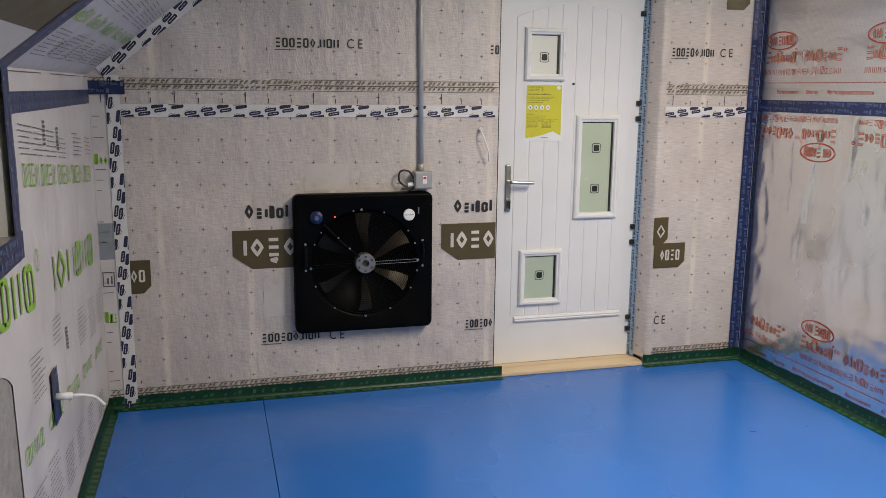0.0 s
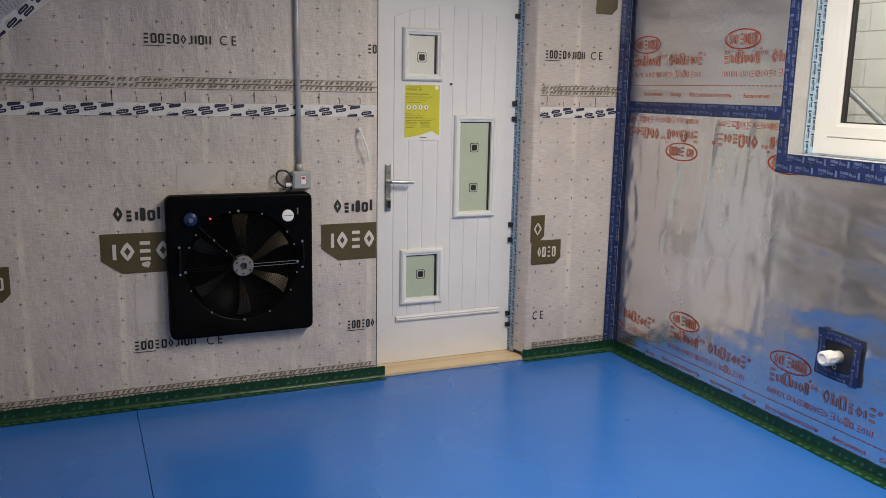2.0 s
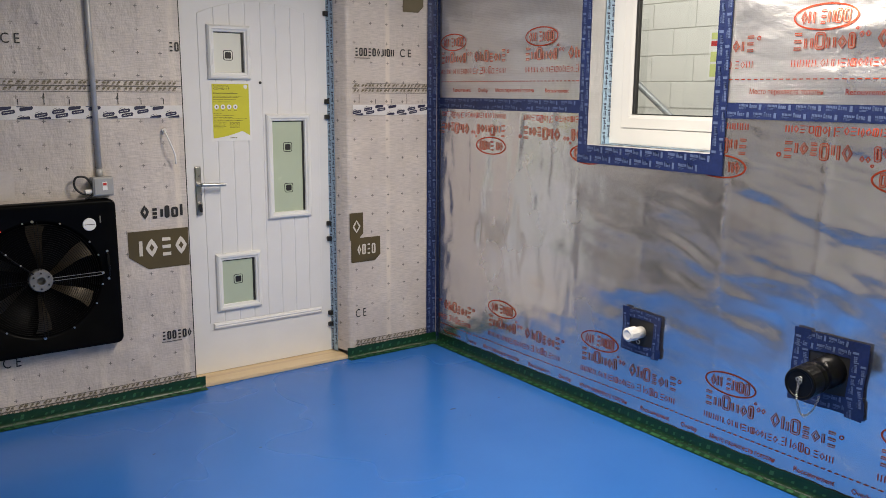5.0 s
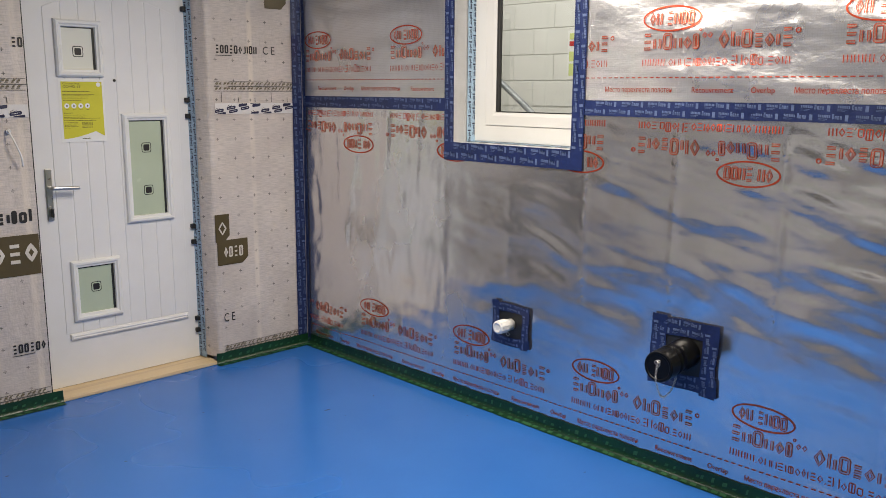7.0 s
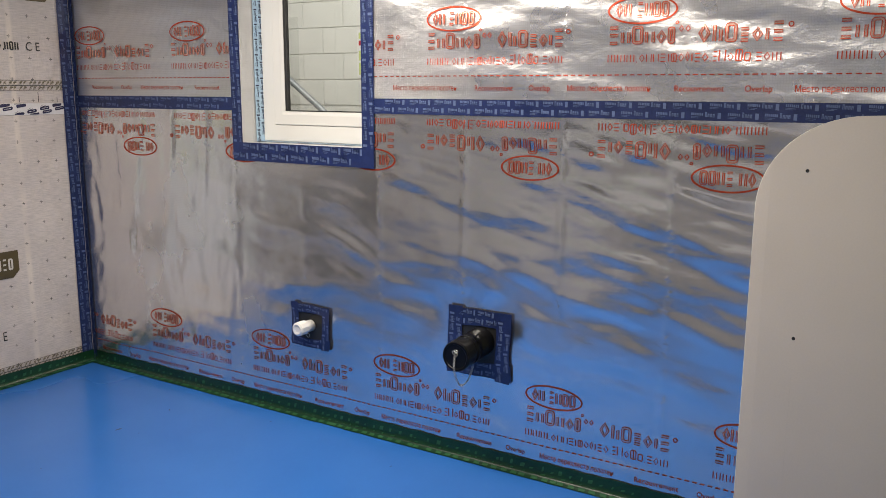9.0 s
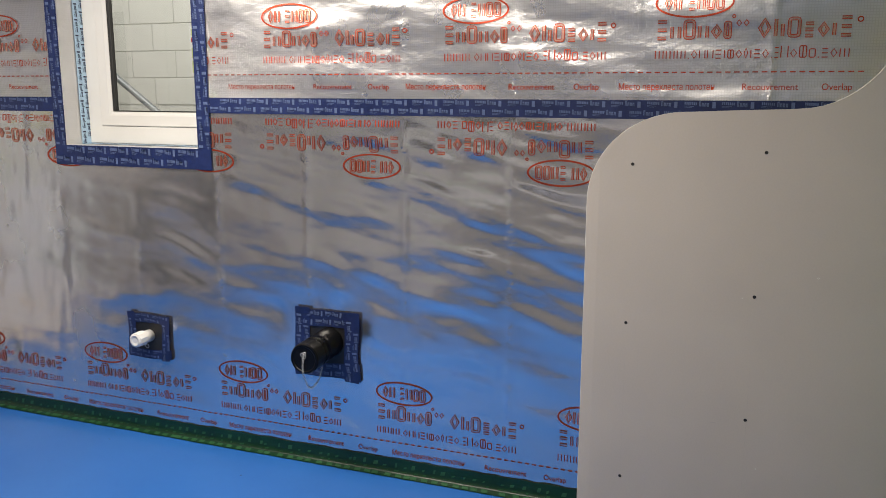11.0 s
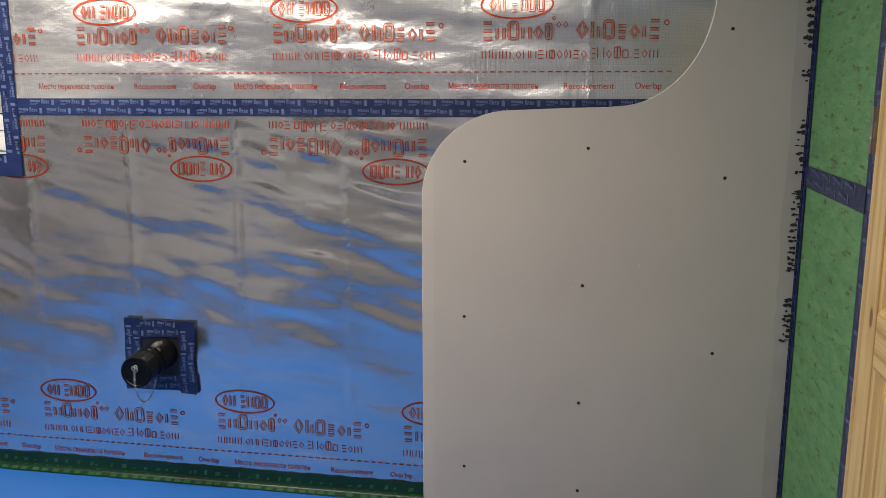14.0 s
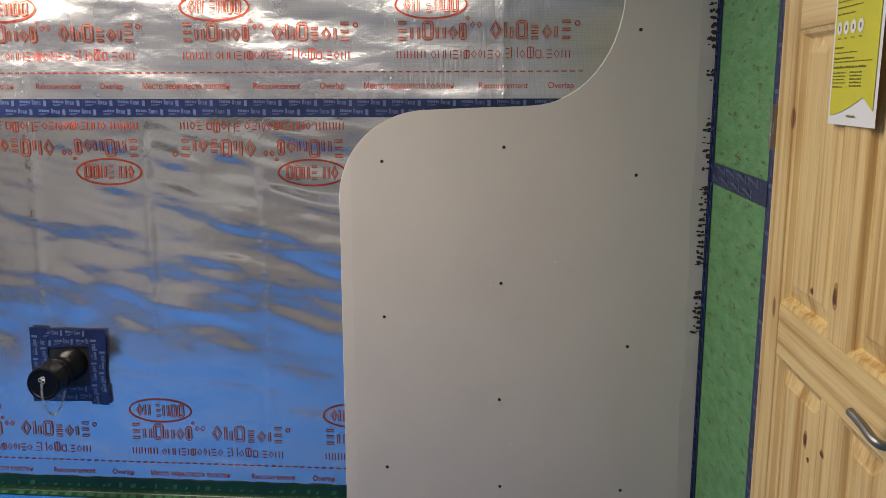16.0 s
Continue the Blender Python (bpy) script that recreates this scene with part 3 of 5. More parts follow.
# printed bands of the membrane: one at eye height and one along the foot
for u0, u1, seed in ((X_LEFT + 0.01, X_JAMB_L - 0.003, 3), (2.33, X_RIGHT - 0.03, 4)):
    for v, top in ((1.562, 0.026), (0.098, 0.024)):
        bm = bmesh.new()
        sheet(bm, BACK, u0, u1, v - 0.0022, v + 0.0022, 0.003)
        sheet(bm, BACK, u0, u1, v + top - 0.001, v + top + 0.001, 0.003)
        sheet(bm, BACK, u0, u1, v - top - 0.001, v - top + 0.001, 0.003)
        part("printed_line", bm, M_TICK, wall_back)
        bm = bmesh.new()
        rnd = random.Random(seed)
        s = u0 + 0.005
        while s < u1 - 0.05:
            for c in (-0.5 * top - 0.008, 0.5 * top - 0.008):
                x = s
                for k, (q, t) in enumerate(((0.0, 0.0026), (0.0052, 0.0062), (0.0135, 0.0026))):
                    for m in range(2):
                        w = rnd.uniform(0.010, 0.019)
                        a = x + 0.004 * k + 0.021 * m
                        shape(bm, BACK, ((a, v + c + q), (a + w, v + c + q + 0.003), (a + w, v + c + q + t + 0.003), (a, v + c + q + t)), 0.003)
            s += rnd.uniform(0.046, 0.054)
        part("printed_band", bm, M_BAND, wall_back)
    bm = bmesh.new()
    s = u0 + 0.04
    k = 0
    while s < u1 - 0.01:
        sheet(bm, BACK, s, s + 0.003, 1.478, 1.502 if k % 3 else 1.53, 0.003)
        s += 0.1055
        k += 1
    part("printed_ticks", bm, M_INK, wall_back)
    tape("white_tape", BACK, max(u0, -0.43), u1, 1.414, 1.472, M_WHITE_TAPE, M_NAVY, wall_back, "white tape printed with slanted navy marks", 0.0035, 0.088, seed, False, "slant")

# words and emblems printed on the membrane
for u, v, w in ((0.274, 1.737, 0.305), (2.345, 1.735, 0.26)):
    bm = bmesh.new()
    word(bm, BACK, u, u + w, v, v + 0.044, "TTTTTT.TTT", 5, 0.003, 0.0080)
    sheet(bm, BACK, u, u + 0.1, v - 0.012, v - 0.009, 0.003)
    part("printed_mark", bm, M_INK, wall_back, "dark printed web address as plain blocks")
    lettering("printed_letters", "C E", BACK, u + w + 0.036, v + 0.002, 0.045, M_INK, wall_back, 0.075, 0.003)
for u, v, w in ((0.172, 0.308, 0.29), (1.222, 0.315, 0.155)):
    bm = bmesh.new()
    word(bm, BACK, u, u + w, v, v + 0.044, "TTTTTT.TTT" if w > 0.2 else "TTTTTT", 5, 0.003, 0.0080)
    sheet(bm, BACK, u, u + 0.1, v - 0.012, v - 0.009, 0.003)
    part("printed_mark", bm, M_INK, wall_back, "dark printed web address as plain blocks")
lettering("printed_letters", "C E", BACK, 0.51, 0.303, 0.05, M_INK, wall_back, 0.075, 0.003)
lettering("printed_letters", "C E", BACK, 2.335, 0.262, 0.05, M_INK, wall_back, 0.07, 0.003)
bm = bmesh.new()
word(bm, BACK, 1.330, 1.384, 1.726, 1.77, "TT", 5, 0.003, 0.008)
part("printed_mark", bm, M_INK, wall_back)
for u in (0.108, 1.150):
    bm = bmesh.new()
    word(bm, BACK, u, u + 0.215, 0.930, 1.0, "Txitxl", 9, 0.003, 0.0135)
    part("printed_mark", bm, M_INK, wall_back, "black printed name as plain blocks")
for u, w in ((0.050, 0.50), (1.088, 0.294)):
    bm = bmesh.new()
    shape(bm, BACK, ((u, 0.875), (u + w, 0.875), (u + w, 0.685), (u + 0.09, 0.685), (u, 0.75)), 0.003)
    part("printed_emblem", bm, M_OLIVE, wall_back, "olive printed emblem")
    bm = bmesh.new()
    word(bm, BACK, u + 0.042, u + 0.042 + min(0.27, w - 0.045), 0.745, 0.835, "lTTT", 11, 0.0070, 0.0165)
    part("printed_emblem", bm, M_CREAM, wall_back, "cream blocks on the olive emblem")
for u0, u1, v0, v1 in ((2.302, 2.39, 0.715, 0.87), (2.31, 2.502, 0.585, 0.725), (-0.43, -0.328, 0.59, 0.75), (2.66, 2.80, 1.985, 2.08)):
    bm = bmesh.new()
    shape(bm, BACK, ((u0, v1), (u1, v1), (u1, v0 + 0.035), (u1 - 0.035, v0), (u0, v0)), 0.003)
    part("printed_emblem", bm, M_OLIVE, wall_back, "olive printed emblem")
for u0, u1, v0, v1, n in ((2.312, 2.375, 0.755, 0.83, 1), (2.345, 2.470, 0.628, 0.688, 4), (-0.42, -0.35, 0.645, 0.705, 2)):
    bm = bmesh.new()
    word(bm, BACK, u0, u1, v0, v1, "T" * n, 12, 0.0080, 0.0095)
    part("printed_emblem", bm, M_CREAM, wall_back, "cream blocks on the olive emblem")

for u0, u1, v0, v1 in ((0.40, 0.62, 1.06, 1.19), (0.19, 0.29, 0.44, 0.65)):
    bm = bmesh.new()
    sheet(bm, BACK, u0, u1, v0, v1, 0.002, 6, 5)
    part("clear_patch", bm, M_GLAZE, wall_back, "pale glossy patch of clear tape", True)

# lap of the side wall's membrane beside the corner tape
bm = bmesh.new()
sheet(bm, BACK, X_LEFT + 0.003, -0.470, 0.07, 1.50, 0.0018, 3, 60)
part("membrane_lap", bm, M_LEFT, wall_back, "pale lapped membrane", True)
bm = bmesh.new()
shape(bm, BACK, ((-0.545, 0.76), (-0.482, 0.76), (-0.482, 0.93), (-0.545, 0.93)), 0.003)
part("printed_block", bm, M_STRAP, wall_back, "grey printed block on the lap")
bm = bmesh.new()
for k in range(30):
    v = 0.12 + 0.048 * k
    if k % 5 not in (3, 4):
        sheet(bm, BACK, -0.540, -0.540 + (0.03, 0.045, 0.02)[k % 3], v, v + 0.0028, 0.003)
for a, b, c, d in ((-0.54, -0.536, 0.63, 0.70), (-0.492, -0.488, 0.63, 0.70), (-0.54, -0.488, 0.63, 0.634), (-0.54, -0.488, 0.696, 0.70), (-0.522, -0.514, 0.642, 0.672), (-0.505, -0.498, 0.642, 0.68)):
    sheet(bm, BACK, a, b, c, d, 0.003)
part("printed_ticks", bm, M_TICK, wall_back, "small dark print on the lapped edge")
bm = bmesh.new()
marks(bm, BACK, -0.545, -0.485, 0.455, 0.515, 3, 15, 0.003, 0.010)
marks(bm, BACK, -0.545, -0.485, 1.20, 1.25, 3, 16, 0.003, 0.010)
part("printed_words", bm, M_LIME, wall_back, "lime green printed blocks")

# left wall, a knee wall under a sloping lining, with a window opening of which the taped edge shows
wall_left = thing("wall_left", "low wall lined with pale membrane printed in lime green", "wall", kind="structure")
Y_OPEN, Z_SILL = 2.46, 1.15


def sag(u, v, h=0.0):
    e = min(1.0, max(0.0, Y_BACK - u) / 0.1, abs(u - Y_OPEN) / 0.1)
    e = min(e, max(0.0, (u - 2.34) / 0.25))
    low = -0.001 if u < 2.6 else -1.0
    return LEFT(u, v, h + max(low, 0.007 * e * (noise.noise((u * 1.6, v * 3.0, 4.0)) + 0.5 * noise.noise((u * 5, v * 6, 7.0)))))


def trimmed(u, v, h=0.0):
    """The part under the sill, whose lower edge is cut on a slant."""
    low = 0.06 if u > 2.34 else 0.78 + (2.31 - u) * 0.55 + 0.012 * math.sin(u * 23)
    low = 0.42 if 2.31 < u <= 2.34 else low
    return sag(u, min(low, Z_SILL - 0.02) + (Z_SILL - min(low, Z_SILL - 0.02)) * v, h)


bm = bmesh.new()
sheet(bm, trimmed, 1.7, Y_BACK, 0, 1, 0.002, 60, 30)
sheet(bm, sag, Y_OPEN, Y_BACK, Z_SILL, 1.60, 0.002, 40, 14)
part("membrane", bm, M_LEFT, wall_left, "", True)
part("grey_board", boxes(X_LEFT - 0.12, X_LEFT - 0.0015, Y_FRONT - 0.3, 2.50, 0, Z_SILL), M_GREYBOARD, wall_left, "rough grey fibre board left bare")
part("knee_wall", boxes(X_LEFT - 0.12, X_LEFT - 0.014, 2.502, Y_BACK + 0.1, 0, Z_SILL - 0.002), M_SHELL, wall_left)
part("knee_wall", boxes(X_LEFT - 0.12, X_LEFT - 0.014, Y_OPEN + 0.01, Y_BACK + 0.1, Z_SILL, 1.60), M_SHELL, wall_left)
part("knee_wall", boxes(X_LEFT - 0.12, X_LEFT - 0.014, Y_FRONT - 0.3, 1.35, Z_SILL, 1.60), M_LEFT, wall_left)
part("opening_panel", boxes(X_LEFT - 0.22, X_LEFT - 0.17, 1.25, 2.6, Z_SILL - 0.1, 2.1), M_PAPER, wall_left)

ceiling = thing("ceiling", "sloping and level lining over the room", "ceiling", kind="structure")
bm = bmesh.new()
top_v = (H_CEIL - 1.60) / SLOPE.z
loft(bm, [[(X_LEFT, y, 1.60), (X_LEFT + SLOPE.x * top_v, y, H_CEIL), (X_RIGHT + 0.3, y, H_CEIL), (X_RIGHT + 0.3, y, H_CEIL + 0.1), (X_LEFT + SLOPE.x * top_v - 0.06, y, H_CEIL + 0.1), (X_LEFT - 0.12, y, 1.60)] for y in (Y_FRONT - 0.3, Y_BACK + 0.3)], True, True, True)
part("lining", bm, M_LEFT, ceiling)

# white tape with navy marks up the corner and along the slope
tape("corner_tape", BACK, -0.478, -0.418, 0.01, 1.60, M_WHITE_TAPE, M_NAVY, wall_back, "white tape printed with slanted navy marks", 0.006, 0.088, 21, True, "slant")


def ALONG(u, v, h=0.0):
    """On the end wall, u along the slope and v square to it."""
    return (X_LEFT + 0.068 + SLOPE.x * u - SLOPE.z * v, Y_BACK - h, 1.625 + SLOPE.z * u + SLOPE.x * v)


tape("slope_tape", ALONG, -0.02, 1.0, -0.030, 0.030, M_WHITE_TAPE, M_NAVY, wall_back, "white tape printed with slanted navy marks", 0.0075, 0.088, 22, False, "slant")


def blue(name, P, u0, u1, v0, v1, parent, seed, upright=False, h=0.004):
    return tape(name, P, u0, u1, v0, v1, M_BLUE, M_BLUE_INK, parent, "dark blue adhesive tape with pale print", h, 0.12, seed, upright)


blue("blue_tape", sag, Y_OPEN, 4.095, 1.475, 1.535, wall_left, 31)
blue("blue_tape", sag, Y_OPEN - 0.005, Y_OPEN + 0.075, Z_SILL - 0.03, 1.62, wall_left, 32, True, 0.006)
blue("blue_tape", sag, 1.7, 2.545, Z_SILL - 0.07, Z_SILL + 0.006, wall_left, 33, False, 0.008)
blue("blue_tape", BACK, -0.56, -0.395, 1.515, 1.575, wall_back, 34, False, 0.010)
blue("blue_tape", ROOF, Y_OPEN - 0.09, Y_OPEN + 0.055, 0, 0.9, ceiling, 35, True, 0.006)
bm = bmesh.new()
sheet(bm, ROOF, 1.2, Y_OPEN, 0.0, 0.142, 0.004)
part("roof_reveal", bm, M_BOARD, ceiling, "bare cream board beside the tape")
bm = bmesh.new()
sheet(bm, ROOF, 1.2, Y_OPEN, 0.142, 0.9, 0.004)
part("roof_reveal", bm, M_OLIVE, ceiling, "olive printed board beside the tape")

# lime green words and dark small print on the left wall and the slope
rnd = random.Random(17)


def DROP(u, v, h=0.0):
    """On the left wall, with lines of print that run down towards the corner."""
    return sag(u, v - 0.095 * (u - 2.9), h)


bm = bmesh.new()
word(bm, DROP, 1.78, 2.66, 0.885, 1.02, "lTTTllT", 41, 0.006, 0.020)
ring(bm, DROP, 2.72, 1.02, 0.03, 0.035, 0.006, 0.006, 16)
word(bm, DROP, 2.93, 3.93, 0.88, 1.015, "lTTTllT", 41, 0.006, 0.020)
part("printed_words", bm, M_LIME, wall_left, "large lime green printed name as plain blocks")
bm = bmesh.new()
for u in (2.62, 2.90, 3.18, 3.46, 3.74):
    word(bm, DROP, u, u + 0.235, 1.24, 1.31, "TllTTTl", 52, 0.006, 0.0075)
for u in (2.36, 2.70, 3.04, 3.38, 3.72):
    word(bm, DROP, u, u + 0.24, 0.475, 0.53, "lTTTllT", 45, 0.006, 0.0075)
part("printed_words", bm, M_LIME, wall_left, "small lime green printed name as plain blocks")
bm = bmesh.new()
for u0, v0, rows in ((2.60, 1.335, 6), (2.80, 1.335, 6), (3.00, 1.335, 6), (3.20, 1.335, 5), (3.55, 1.35, 6), (3.85, 1.36, 5), (2.50, 0.62, 9), (2.40, 0.24, 9), (2.62, 0.24, 10), (3.62, 0.60, 10), (3.86, 0.62, 9), (2.86, 0.72, 6), (3.35, 0.62, 9), (2.9, 0.20, 9), (3.15, 0.20, 9), (3.45, 0.20, 9), (3.75, 0.2, 7)):
    for k in range(rows):
        u = u0 + rnd.uniform(0, 0.02)
        stop = u0 + rnd.uniform(0.12, 0.19)
        while u < stop:
            w = rnd.uniform(0.012, 0.045)
            q = v0 + k * 0.0165
            shape(bm, DROP, ((u, q), (u + w, q), (u + w, q + 0.0028), (u, q + 0.0028)), 0.006)
            u += w + 0.007
for u, v in ((2.96, 1.37), (3.2, 1.36), (3.1, 0.66)):
    for k in range(6):
        shape(bm, DROP, ((u, v + k * 0.014), (u + 0.03, v + k * 0.014), (u + 0.03, v + k * 0.014 + 0.009), (u, v + k * 0.014 + 0.009)), 0.006)
part("small_print", bm, M_TICK, wall_left, "lines of small dark print")
bm = bmesh.new()
for k in range(5):
    marks(bm, ROOF, 2.50 + 0.33 * k, 2.75 + 0.33 * k, 0.215, 0.272, 7, 46, 0.004, 0.009)
    marks(bm, ROOF, 2.58 + 0.33 * k, 2.83 + 0.33 * k, 0.62, 0.68, 7, 47, 0.004, 0.009)
part("printed_words", bm, M_LIME, ceiling, "lime green printed name as plain blocks")
bm = bmesh.new()
for k in range(28):
    u = 2.6 + 0.054 * k
    shape(bm, ROOF, ((u, 0.004), (u + 0.003, 0.004), (u + 0.003, 0.022 if k % 3 else 0.042), (u, 0.022 if k % 3 else 0.042)), 0.004)
sheet(bm, sag, Y_OPEN + 0.08, Y_BACK - 0.01, 1.589, 1.592, 0.004)
for u0 in (2.56, 2.86, 3.16, 3.46, 3.76):
    for v0, rows in ((0.065, 8), (0.31, 9)):
        for k in range(rows):
            u, stop = u0 + rnd.uniform(0, 0.03), u0 + rnd.uniform(0.14, 0.25)
            q = v0 + k * 0.0155
            while u < stop:
                w = rnd.uniform(0.015, 0.05)
                shape(bm, ROOF, ((u, q), (u + w, q), (u + w, q + 0.0035), (u, q + 0.0035)), 0.004)
                u += w + 0.012
    for k in range(6):
        q = 0.075 + 0.012 * k
        shape(bm, ROOF, ((u0 + 0.255, q), (u0 + 0.28, q), (u0 + 0.28, q + 0.007), (u0 + 0.255, q + 0.007)), 0.004)
part("small_print", bm, M_TICK, ceiling, "lines of small dark print")

# right wall with foil, and the window opening
wall_right = thing("wall_right", "wall lined with creased silver foil membrane with red print", "wall", kind="structure")
YW0, YW1, ZW0, ZW1 = 2.17, 2.876, 1.302, 2.16
X_FRAME = 3.048


def cuts(a, b, step):
    n = max(1, round((b - a) / step))
    return [a + (b - a) * i / n for i in range(n)]


ys = cuts(Y_FRONT, YW0, 0.012) + cuts(YW0, YW1, 0.02) + cuts(YW1, Y_BACK, 0.012) + [Y_BACK]
zs = cuts(0.072, ZW0, 0.010) + cuts(ZW0, ZW1, 0.011) + cuts(ZW1, H_CEIL, 0.05) + [H_CEIL]
for lo, hi, m in ((0, 1.4805, M_FOIL), (1.4805, 3, M_FOIL_TOP)):
  bm = bmesh.new()
  grid = [[bm.verts.new(RIGHT(-y, z)) for z in zs] for y in ys]
  for i in range(len(ys) - 1):
    for j in range(len(zs) - 1):
        if lo <= (zs[j] + zs[j + 1]) / 2 < hi and not (YW0 - 1e-4 < ys[i] and ys[i + 1] < YW1 + 1e-4 and ZW0 - 1e-4 < zs[j] and zs[j + 1] < ZW1 + 1e-4):
            bm.faces.new((grid[i][j], grid[i + 1][j], grid[i + 1][j + 1], grid[i][j + 1]))
  bmesh.ops.delete(bm, geom=[v for v in bm.verts if not v.link_faces], context="VERTS")
  part("foil_sheet", bm, m, wall_right, "", True)
bm = bmesh.new()
loft(bm, [[(x, y, z) for y, z in ((YW0, ZW0), (YW1, ZW0), (YW1, ZW1), (YW0, ZW1))] for x in (X_RIGHT, X_FRAME + 0.02)])
part("foil_reveal", bm, M_FOIL_DULL, wall_right, "foil folded into the window reveal")
for a, b, c, d in ((Y_FRONT - 0.3, YW0 - 0.002, 0, H_CEIL), (YW1 + 0.002, Y_BACK + 0.3, 0, H_CEIL), (YW0 - 0.002, YW1 + 0.002, 0, ZW0 - 0.002), (YW0 - 0.002, YW1 + 0.002, ZW1 + 0.002, H_CEIL)):
    part("studwork", boxes(X_RIGHT + 0.016, X_RIGHT + 0.22, a, b, c, d), M_SHELL, wall_right)

blue("blue_tape", RIGHT, -Y_BACK + 0.03, -YW1 - 0.06, 1.450, 1.512, wall_right, 51)
blue("blue_tape", RIGHT, -YW0 + 0.06, 0.30, 1.450, 1.512, wall_right, 52)
blue("blue_tape", RIGHT, -YW1 - 0.058, -YW1 + 0.004, ZW0 - 0.085, ZW1 + 0.07, wall_right, 53, True, 0.006)
blue("blue_tape", RIGHT, -YW0 - 0.004, -YW0 + 0.060, ZW0 - 0.085, ZW1 + 0.07, wall_right, 54, True, 0.006)
blue("blue_tape", RIGHT, -YW1 - 0.056, -YW0 + 0.058, ZW0 - 0.083, ZW0 + 0.002, wall_right, 55, False, 0.0075)
blue("corner_tape", BACK, X_RIGHT - 0.075, X_RIGHT - 0.008, 0.03, H_CEIL, wall_back, 56, True, 0.006)


def EDGE(u, v, h=0.0):
    return (X_RIGHT - 0.004 - h, Y_BACK - 0.008 - u, v)


blue("corner_tape", EDGE, 0.0, 0.03, 0.03, H_CEIL, wall_right, 57, True, 0.002)


def REVEAL(u, v, h=0.0):
    """The reveal on the far side of the window, u into the wall."""
    return (X_RIGHT + u, YW1 - h, v)


def LEDGE(u, v, h=0.0):
    return (X_RIGHT + v, -u, ZW0 + h)


tape("pale_tape", REVEAL, 0.090, 0.148, ZW0, ZW1, M_PALE_BLUE, M_NAVY, wall_right, "pale blue window tape with dark print", 0.003, 0.07, 58, True)
tape("pale_tape", LEDGE, -YW1, -YW0, 0.090, 0.148, M_PALE_BLUE, M_NAVY, wall_right, "pale blue window tape with dark print", 0.003, 0.07, 59)


def trim(bm):
    """Takes away print that would hang over the window opening or past the end wall."""
    gone = []
    for f in bm.faces:
        c = f.calc_center_median()
        if (2.115 < c.y < 2.93 and c.z > 1.225) or c.y > Y_BACK - 0.035 or c.z > 2.45:
            gone.append(f)
    bmesh.ops.delete(bm, geom=gone, context="FACES")


# red print of the foil: an oval, a two-word name and a web address, repeated along the wall
def foil_print(u, v, turned=False):
    """One repeat with its left foot at u and the foot of the name at v."""
    s = -1 if turned else 1
    rise = 0.0042 if v > 1.5 else 0.0026

    def P(a, b, h=0.0):
        return RIGHT(u + s * a, v + s * b, h)

    bm, edge = bmesh.new(), bmesh.new()
    oval = [(0.12 + 0.119 * math.cos(t), 0.112 + 0.045 * math.sin(t)) for t in (math.pi / 20 * i for i in range(40))]
    band(edge, P, oval, 0.0058, rise, True)
    word(bm, P, 0.026, 0.214, 0.088, 0.136, "TT TTTT", 61, rise, 0.0062, edge)
    ring(edge, P, 0.243, 0.066, 0.006, 0.006, 0.003, rise, 10)
    word(bm, P, 0.0, 0.240, -0.002, 0.058, "TxTxxt", 62, rise, 0.0086, edge)
    word(edge, P, 0.248, 0.292, 0.034, 0.056, "TT", 63, rise, 0.0034)
    word(bm, P, 0.312, 0.590, -0.002, 0.058, "TliTxxiT", 64, rise, 0.0086, edge)
    ring(edge, P, 0.604, 0.048, 0.009, 0.009, 0.0035, rise, 12)
    word(edge, P, 0.0, 0.585, -0.064, -0.026, "mmm.xxxxixxtixx.tTxTx.xxm", 65, rise, 0.0030)
    trim(bm)
    trim(edge)
    mark = part("printed_mark", edge, M_RED, wall_right, "red outlined emblem, name and web address as plain shapes", fix=False)
    part("printed_fill", bm, M_RED_FAINT, mark, "faint red fill of the print", fix=False)


for y in (4.335, 3.596, 2.862, 2.124, 1.380, 0.640):
    foil_print(-y, 0.253)
for y in (4.07, 3.335, 2.59, 1.848, 1.095, 0.355):
    foil_print(-y, 1.708)
for y in (3.477, 2.746, 2.005, 1.266, 0.535):
    foil_print(-y, 1.370, True)
for v, y0, y1 in ((1.602, Y_BACK - 0.05, YW1 + 0.06), (1.602, YW0 - 0.06, -0.3), (0.157, Y_BACK - 0.05, 0.52)):
    bm = bmesh.new()
    u = -y0
    while u < -y1 - 0.02:
        sheet(bm, RIGHT, u, u + 0.017, v - 0.0018, v + 0.0018, 0.003)
        u += 0.0275
    part("printed_line", bm, M_RED, wall_right, "red dashed line")
WORDS = (("Recouvrement", 0.0, 0.165), ("Overlap", 0.232, 0.085), ("Место перехлеста полотен", 0.385, 0.305))
for v, first, last in ((1.546, -3.95, 0.30), (0.104, -4.02, -0.55)):
    u = first
    while u < last:
        for word, off, width in WORDS:
            a = u + off
            if a + width < last + 0.05 and not (v > 1 and -YW1 - 0.07 - width < a < -YW0 + 0.07):
                lettering("printed_words", word, RIGHT, a, v, 0.021, M_RED, wall_right, width, 0.003)
        u += 0.775

